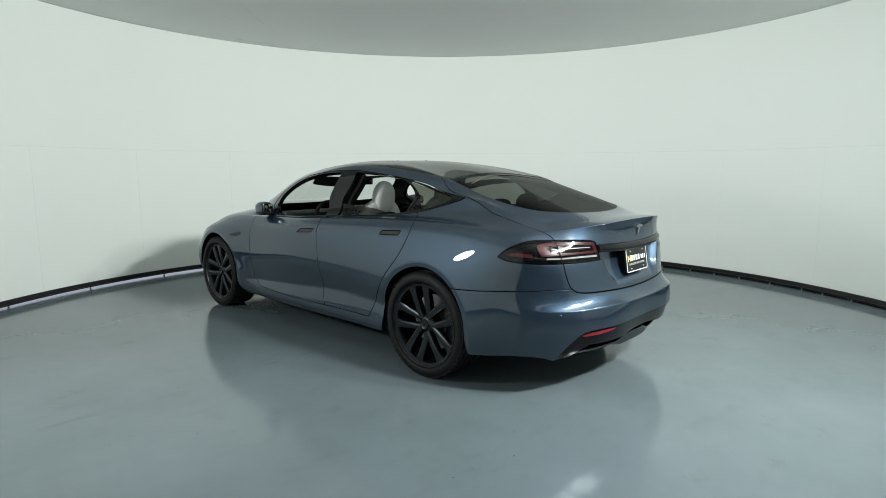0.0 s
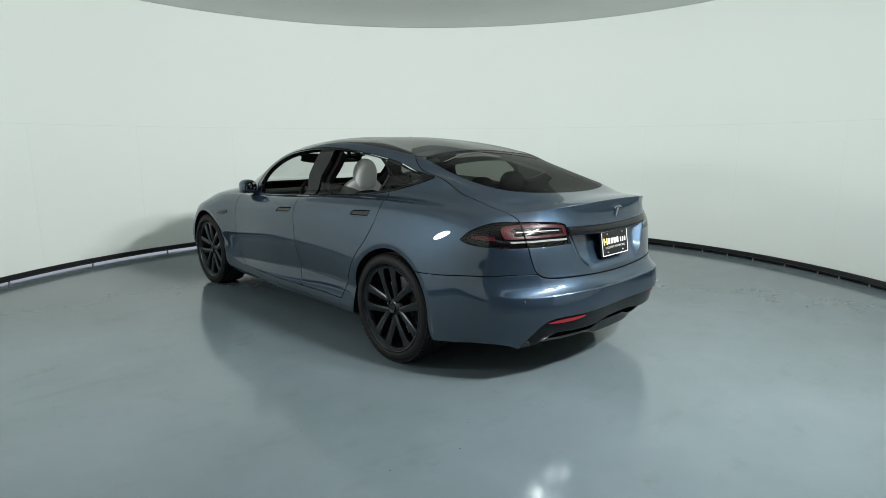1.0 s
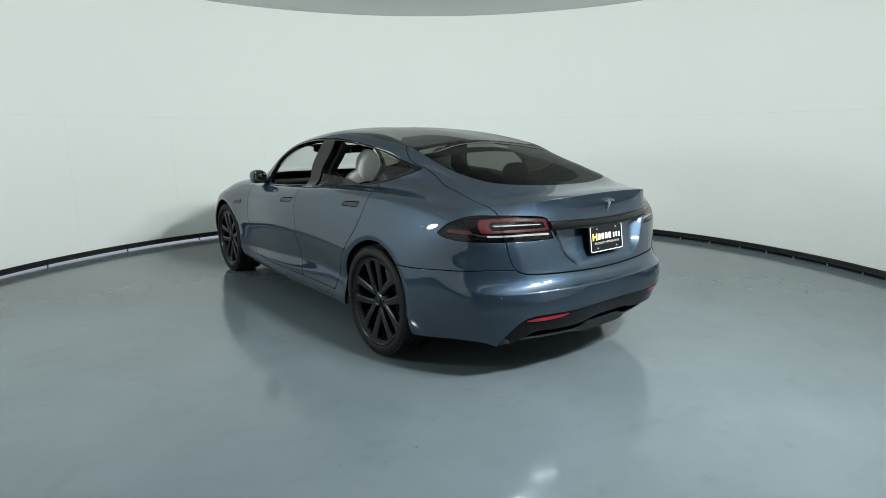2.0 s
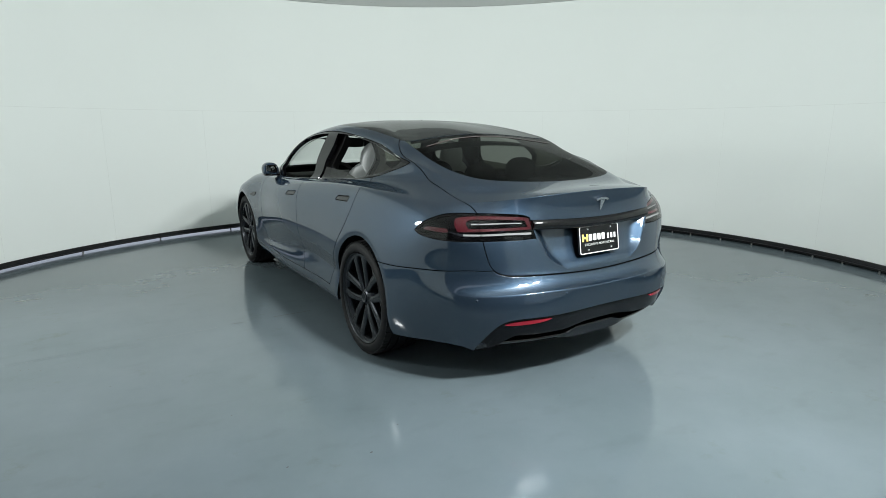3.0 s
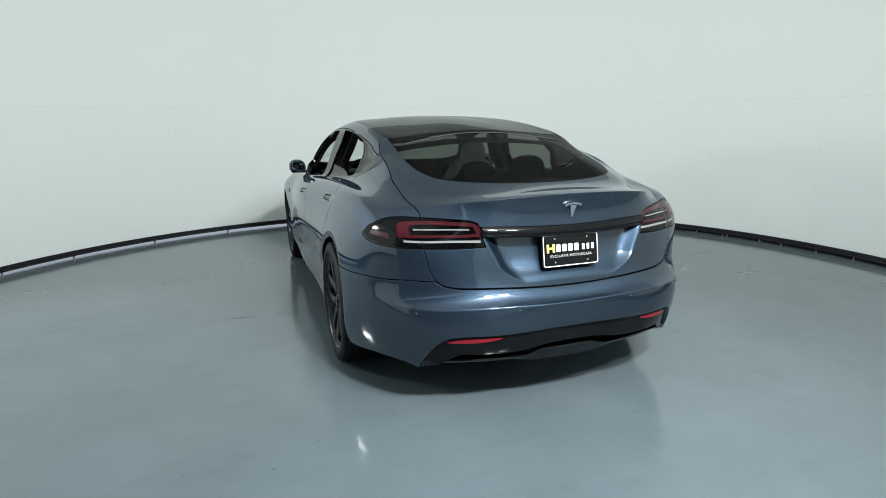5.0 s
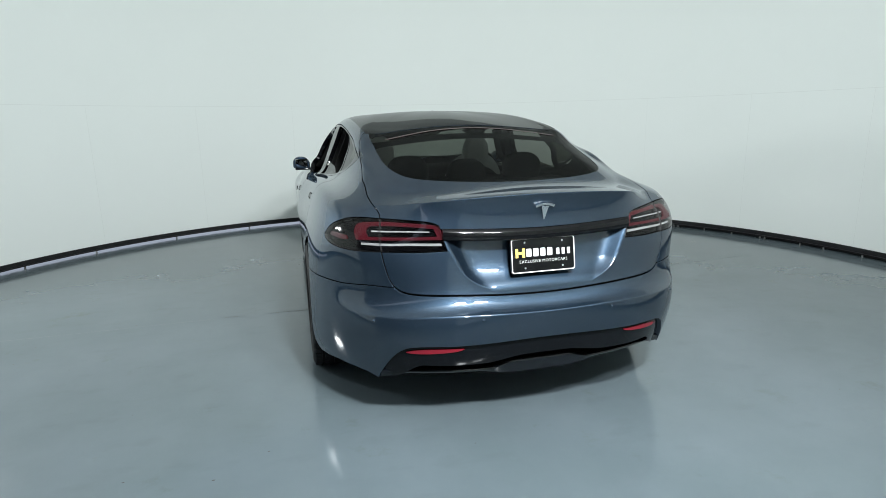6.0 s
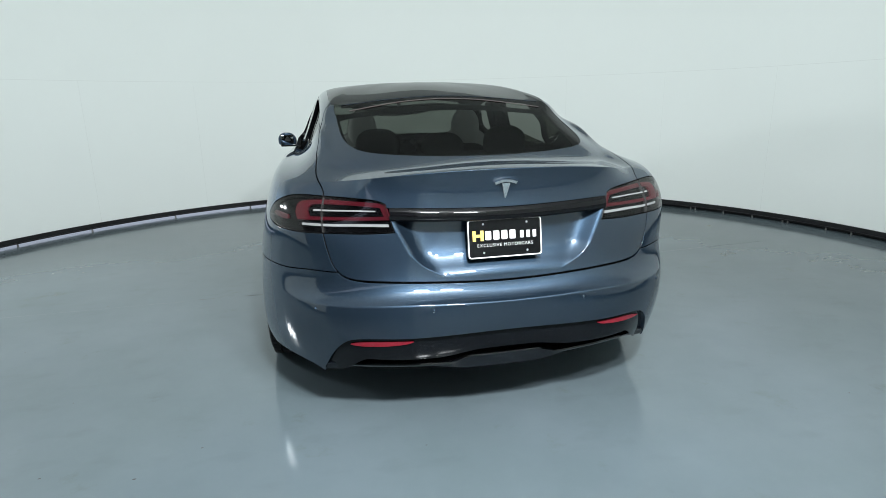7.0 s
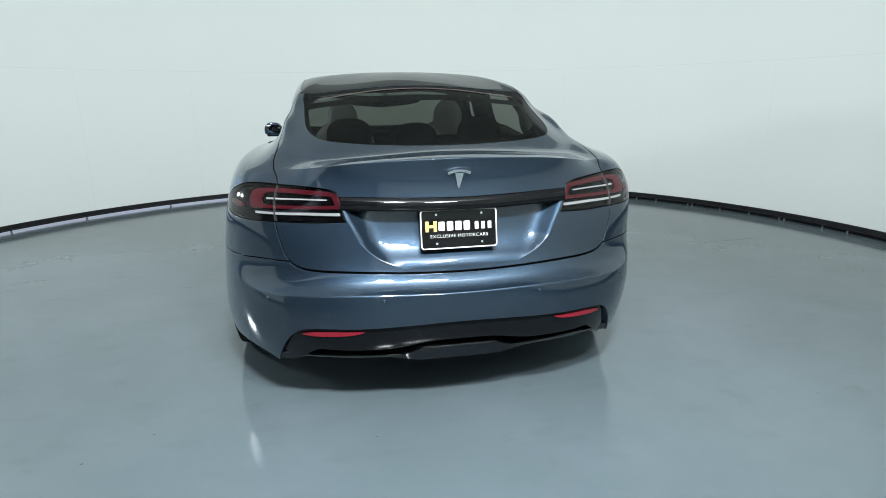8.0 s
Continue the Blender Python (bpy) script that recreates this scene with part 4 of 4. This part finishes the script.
def make_wheel(width, turn):
    """A wheel round its own centre, face towards +x: tyre, rim, spokes, cap, disc and caliper."""
    wheel = new("wheel")
    h = width / 2
    bm = bmesh.new()
    prof = [(-h + 0.02, 0.272), (-h, 0.30), (-h + 0.004, 0.325), (-h + 0.02, 0.345)]
    g = [-0.62, -0.24, 0.24, 0.62]
    for gx in g:
        x = gx * h
        prof += [(x - 0.006, 0.3545), (x - 0.004, 0.3465), (x + 0.004, 0.3465), (x + 0.006, 0.3545)]
    prof += [(h - 0.02, 0.345), (h - 0.007, 0.334), (h - 0.001, 0.318), (h, 0.302), (h - 0.002, 0.294), (h - 0.008, 0.288), (h - 0.022, 0.285), (h - 0.03, 0.275)]
    lathe(bm, prof, 96)
    tyre = part("tyre", bm, M_TYRE, wheel, "black low-profile tyre")
    bm = bmesh.new()
    for k in range(60):
        a = 2 * math.pi * k / 60
        for gx, dx, rr in ((-0.79, 0.0, 0.3495), (0.43, 0.02, 0.352), (-0.43, 0.03, 0.352), (0.79, 0.01, 0.3495)):
            m = Matrix.Rotation(a + dx, 4, "X") @ Matrix.Translation((gx * h, 0, rr)) @ Matrix.Rotation((0.16 if rr < 0.35 else 0) * (1 if gx > 0 else -1), 4, "Y")
            box(bm, -0.017, 0.017, -0.0145, 0.0145, -0.004, 0.0032, m=m)
    tagged(part("tread", bm, M_TYRE, tyre), kind="stuff")
    bm = bmesh.new()
    lathe(bm, [(h - 0.026, 0.283), (h - 0.013, 0.285), (h - 0.009, 0.281), (h - 0.012, 0.277), (h - 0.021, 0.272), (h - 0.024, 0.258), (h - 0.031, 0.2535), (h - 0.06, 0.25), (h - 0.12, 0.235), (-h + 0.03, 0.245), (-h + 0.03, 0.268)], 80)
    rim = part("rim", bm, M_RIM, wheel, "satin dark grey alloy rim")
    for k in range(5):
        mid = turn + radians(72 * k)
        for d in (-1, 1):
            bm = bmesh.new()
            spoke(bm, mid, d)
            bmesh.ops.translate(bm, verts=bm.verts, vec=(h - 0.034, 0, 0))
            part("spoke", bm, M_RIM, rim)
    bm = bmesh.new()
    lathe(bm, [(h - 0.10, 0.075), (h - 0.06, 0.066), (h - 0.046, 0.052), (h - 0.040, 0.040), (h - 0.036, 0.034), (h - 0.030, 0.0325), (h - 0.027, 0.029), (h - 0.030, 0.024), (h - 0.031, 0.0005)], 40)
    part("hub", bm, M_RIM, rim)
    for k in range(5):
        bm = bmesh.new()
        a = turn + radians(36 + 72 * k)
        bmesh.ops.create_cone(bm, cap_ends=True, segments=6, radius1=0.011, radius2=0.009, depth=0.03, matrix=Matrix.Translation((h - 0.06, 0.056 * math.cos(a), 0.056 * math.sin(a))) @ Matrix.Rotation(radians(90), 4, "Y"))
        part("wheel_nut", bm, M_CALIPER, rim)
    bm = bmesh.new()
    lathe(bm, [(h - 0.135, 0.06), (h - 0.135, 0.185), (h - 0.165, 0.185), (h - 0.165, 0.06)], 64)
    part("brake_disc", bm, M_DISC, wheel, "worn steel brake disc")
    bm = bmesh.new()
    for k in range(9):
        a = radians(-38 + 62 * k / 8)
        m = Matrix.Rotation(a, 4, "X") @ Matrix.Translation((h - 0.125, 0.175, 0))
        box(bm, -0.05, 0.02, -0.045, 0.035, -0.014, 0.014, m=m)
    part("brake_caliper", bm, M_CALIPER, wheel, "black brake caliper")
    bm = bmesh.new()
    lathe(bm, [(-h + 0.05, 0.26), (-h + 0.05, 0.02)], 48)
    part("backing_plate", bm, M_MATT, wheel)
    return wheel


def put_wheel(w, m, k):
    w.parent = car
    w.matrix_basis = m @ Matrix.Diagonal((1, k, k, 1))


WX_R, WX_F = 1.010, 0.980
proto_r, proto_f = make_wheel(0.285, radians(101.5)), make_wheel(0.265, radians(104))
put_wheel(proto_r, pose(-WX_R + 0.1425, 0.0, 0.361, 0, 0, 180), 1.018)
put_wheel(proto_f, pose(-WX_F + 0.1325, 2.96, 0.356, 0, 0, 180), 1.004)
for proto, m in ((proto_r, pose(WX_R - 0.1425, 0, 0.361)), (proto_f, pose(WX_F - 0.1325, 2.96, 0.356))):
    copy_thing(proto, m)


# ---- mirrors ----
for sx in (-1, 1):
    bm = bmesh.new()
    bmesh.ops.create_uvsphere(bm, u_segments=32, v_segments=20, radius=1)
    for v in bm.verts:
        x, y, z = v.co
        cut_y = max(min(y, 0.9), -0.45)
        dome = max(math.copysign(abs(z) ** 0.7, z), -0.55)
        full = 1 - 0.22 * max(dome, 0) ** 2
        v.co = (sx * (0.948 + 0.076 * full * math.copysign(abs(x) ** 0.7, x)), 2.040 + 0.110 * cut_y - 0.022 * x, 1.036 + 0.066 * dome + 0.006 * x)
    mirror_ob = part("side_mirror", bm, M_PAINT, car, "body-coloured side mirror")
    bm = bmesh.new()
    box(bm, 0.894, 1.004, 1.980, 1.986, 1.006, 1.082, 0.0025)
    bmesh.ops.rotate(bm, cent=(0.949, 1.983, 1.04), matrix=Matrix.Rotation(radians(-17), 3, "Z"), verts=bm.verts)
    bmesh.ops.scale(bm, vec=(sx, 1, 1), verts=bm.verts)
    part("mirror_glass", bm, M_DARKMIRROR, mirror_ob, "mirror glass")
    bm = bmesh.new()
    box(bm, 0.84, 1.005, 1.998, 2.115, 0.984, 1.003, 0.007)
    bmesh.ops.scale(bm, vec=(sx, 1, 1), verts=bm.verts)
    part("mirror_arm", bm, M_GLOSS, mirror_ob, "black mirror arm")

# ---- number plate and badge ----
plate = new("number_plate")
plate.parent = car
plate.matrix_basis = pose(0, -1.017, 0.804, 90 - 8.4, 0, 0)
tagged(plate, "black dealer plate in a white-edged holder")


def flat(name, pts, m, parent, z0, z1, label=""):
    """A flat piece: an outline in x, y with a thickness."""
    bm = bmesh.new()
    f = bm.faces.new([bm.verts.new((x, y, z0)) for x, y in pts])
    r = bmesh.ops.extrude_face_region(bm, geom=[f])
    bmesh.ops.translate(bm, verts=[v for v in r["geom"] if isinstance(v, bmesh.types.BMVert)], vec=(0, 0, z1 - z0))
    return part(name, bm, m, parent, label)


def round_rect(w, h, r, n=6, cx=0.0, cy=0.0):
    out = []
    for qx, qy, a0 in ((1, 1, 0), (-1, 1, 90), (-1, -1, 180), (1, -1, 270)):
        for k in range(n + 1):
            a = radians(a0 + 90 * k / n)
            out.append((cx + qx * (w / 2 - r) + r * math.cos(a), cy + qy * (h / 2 - r) + r * math.sin(a)))
    return out


flat("holder", round_rect(0.307, 0.155, 0.014), M_SATIN, plate, -0.012, 0.0)
bm = bmesh.new()
outer = [bm.verts.new((x, y, 0.003)) for x, y in round_rect(0.305, 0.153, 0.013)]
inner = [bm.verts.new((x, y, 0.003)) for x, y in round_rect(0.2955, 0.1435, 0.009)]
outer_b = [bm.verts.new((x, y, -0.002)) for x, y in round_rect(0.305, 0.153, 0.013)]
inner_b = [bm.verts.new((x, y, -0.002)) for x, y in round_rect(0.2955, 0.1435, 0.009)]
k = len(outer)
for i in range(k):
    j = (i + 1) % k
    bm.faces.new((outer[i], outer[j], inner[j], inner[i]))
    bm.faces.new((outer[i], outer_b[i], outer_b[j], outer[j]))
    bm.faces.new((inner[i], inner[j], inner_b[j], inner_b[i]))
part("holder_edge", bm, M_WHITE, plate, "white plate holder edge")
flat("plate_sheet", round_rect(0.2955, 0.1435, 0.006), M_GLOSS, plate, 0.0002, 0.0012)
Z0, Z1 = 0.0012, 0.0020
for x0, x1, y0, y1 in ((-0.133, -0.120, -0.008, 0.033), (-0.101, -0.088, -0.008, 0.033), (-0.122, -0.099, 0.007, 0.018)):
    flat("yellow_mark", [(x0, y0), (x1, y0), (x1, y1), (x0, y1)], M_YELLOW, plate, Z0 + (0.0003 if x1 - x0 > 0.02 else 0), Z1, "yellow mark")
for i in range(4):
    flat("name_bar", round_rect(0.0255, 0.036, 0.005, 3, -0.0695 + i * 0.0335, 0.012), M_PRINT, plate, Z0, Z1)
for i in range(3):
    flat("name_bar", round_rect(0.0150, 0.029, 0.002, 3, 0.0705 + i * 0.0262, 0.010), M_PRINT, plate, Z0, Z1)
txt = bpy.data.curves.new("slogan", "FONT")
txt.body, txt.size, txt.align_x, txt.align_y = "EXCLUSIVE MOTORCARS", 0.0182, "CENTER", "CENTER"
txt.space_character, txt.offset, txt.extrude = 1.16, -0.0002, 0.0003
holder = bpy.data.objects.new("slogan", txt)
scene.collection.objects.link(holder)
bpy.context.view_layer.update()
me = bpy.data.meshes.new_from_object(holder)
bpy.data.objects.remove(holder)
me.materials.clear()
me.materials.append(M_WHITE)
ob = new("slogan", me)
ob.parent = plate
ob.location = (0, -0.027, Z1)
for x in (-0.09, 0.09):
    for y in (-0.055, 0.058):
        bm = bmesh.new()
        bmesh.ops.create_cone(bm, cap_ends=True, segments=14, radius1=0.006, radius2=0.0045, depth=0.005, matrix=Matrix.Translation((x, y, 0.0035)))
        part("screw", bm, M_CHROME, plate, "small chrome screw")
badge = new("badge")
badge.parent = car
badge.matrix_basis = pose(0, -1.021, 1.007, 90 + 12, 0, 0)
tagged(badge, "small chrome badge")
top = [(-0.046 + 0.092 * i / 12, 0.030 - 0.010 * ((i - 6) / 6) ** 2) for i in range(13)]
flat("badge_bar", top + [(x * 0.9, y - 0.010) for x, y in reversed(top)], M_CHROME, badge, -0.004, 0.004)
flat("badge_wedge", [(-0.017, 0.0165), (0.017, 0.0165), (0.0035, -0.042), (0, -0.046), (-0.0035, -0.042)], M_CHROME, badge, -0.004, 0.004)


# ---- cabin ----
def cushion(name, m, parent, loc, size, bend, label=""):
    """A padded block: a rounded box, fuller in the middle."""
    bm = bmesh.new()
    bmesh.ops.create_uvsphere(bm, u_segments=28, v_segments=18, radius=1)
    for v in bm.verts:
        x, y, z = (math.copysign(abs(c) ** 0.62, c) for c in v.co)
        v.co = (x * size[0] * (1 - bend * max(z, 0) ** 2), y * size[1], z * size[2])
    ob = part(name, bm, m, parent, label)
    ob.matrix_basis = loc
    return ob


for x in (-0.38, 0.38):
    seat = cushion("front_seat", M_SEAT, car, pose(x, 1.17, 0.805, 14, 0, 0), (0.25, 0.075, 0.34), 0.22, "white leather front seat")
    cushion("headrest", M_SEAT, seat, pose(0, -0.01, 0.365, -6, 0, 0), (0.104, 0.060, 0.132), 0.48)
    cushion("seat_cushion", M_SEAT, seat, pose(0, 0.30, -0.33, -14, 0, 0), (0.26, 0.27, 0.08), 0.0)
    cushion("seat_shell", M_TRIM, seat, pose(0, -0.052, -0.06), (0.238, 0.055, 0.31), 0.22, "dark seat back shell")
bench = cushion("rear_bench", M_SEAT, car, pose(0, 0.50, 0.52, 0, 0, 0), (0.66, 0.28, 0.09), 0.0, "white rear bench seat")
cushion("bench_back", M_TRIM, bench, pose(0, -0.30, 0.26, 20, 0, 0), (0.64, 0.075, 0.29), 0.05, "rear seat back")
for x in (-0.37, 0.0, 0.37):
    cushion("headrest", M_TRIM, bench, pose(x, -0.38, 0.575 if x else 0.545, 8, 0, 0), (0.125, 0.05, 0.095), 0.2, "dark rear headrest")
bm = bmesh.new()
box(bm, -0.72, 0.72, 2.05, 2.55, 0.72, 0.968, 0.06, 4)
part("dashboard", bm, M_TRIM, car, "dark dashboard")
bm = bmesh.new()
box(bm, -0.17, 0.17, 1.985, 2.0, 0.82, 1.02, 0.006)
part("centre_screen", bm, M_GLOSS, car, "dark centre screen")
bm = bmesh.new()
for k in range(40):
    a = 2 * math.pi * k / 40
    m = Matrix.Translation((-0.38, 1.80, 0.92)) @ Matrix.Rotation(radians(-22), 4, "X") @ Matrix.Rotation(a, 4, "Y") @ Matrix.Translation((0.175, 0, 0))
    box(bm, -0.014, 0.014, -0.014, 0.014, -0.0145, 0.0145, m=m)
m = Matrix.Translation((-0.38, 1.80, 0.92)) @ Matrix.Rotation(radians(-22), 4, "X")
box(bm, -0.17, 0.17, -0.012, 0.012, -0.02, 0.02, m=m)
box(bm, -0.06, 0.06, -0.02, 0.03, -0.06, 0.05, 0.01, m=m)
part("steering_wheel", bm, M_TRIM, car, "dark steering wheel")
bm = bmesh.new()
box(bm, -0.125, 0.125, 1.80, 1.83, 1.235, 1.295, 0.012, 3)
box(bm, -0.015, 0.015, 1.83, 1.86, 1.26, 1.335, 0.004)
part("rear_view_mirror", bm, M_GLOSS, car, "dark frameless interior mirror")
bm = bmesh.new()
box(bm, -0.70, 0.70, 0.05, 2.1, 0.26, 0.30, 0.0)
box(bm, -0.10, 0.10, 0.75, 2.1, 0.28, 0.62, 0.03)
part("cabin_floor", bm, M_TRIM, car)
bm = bmesh.new()
box(bm, -0.62, 0.62, -0.74, 0.16, 1.010, 1.030, 0.006)
part("parcel_shelf", bm, M_TRIM, car, "dark parcel shelf")
CABIN = sheet(steps((0, 10, 160)), steps((7.7, 13, 60)))
panel("headliner", M_LINER, car, CABIN, cut=[FRONT_OPENING, REAR_OPENING, QUARTER_GLASS, SCREEN_INNER, REAR_INNER, ROOF_GLASS], gap=0.03, lift=-0.045, depth=0, sides=("both",), label="dark grey headliner and pillar trim")
PILLAR = outline([(5.64, 7.2), (5.62, 8.5), (5.66, 10.6)], [(5.66, 10.6), (5.33, 10.6)], [(5.33, 10.6), (5.41, 8.3), (5.40, 7.2)], [(5.40, 7.2), (5.64, 7.2)])
panel("pillar_trim", M_TRIM, car, CABIN, [PILLAR], gap=-0.03, lift=-0.06, depth=0.05, label="dark middle pillar trim")
for kind, (u0, u1) in (("front_door", (5.62, 6.9)), ("rear_door", (4.5, 5.4))):
    for ob, s in zip(doors[kind], ("left", "right")):
        panel("door_card", M_TRIM, ob, sheet(steps((u0, u1, 30)), steps((2.0, 7.3, 50))), gap=0, lift=-0.07, depth=0.06, sides=(s,), label="dark inner door trim")
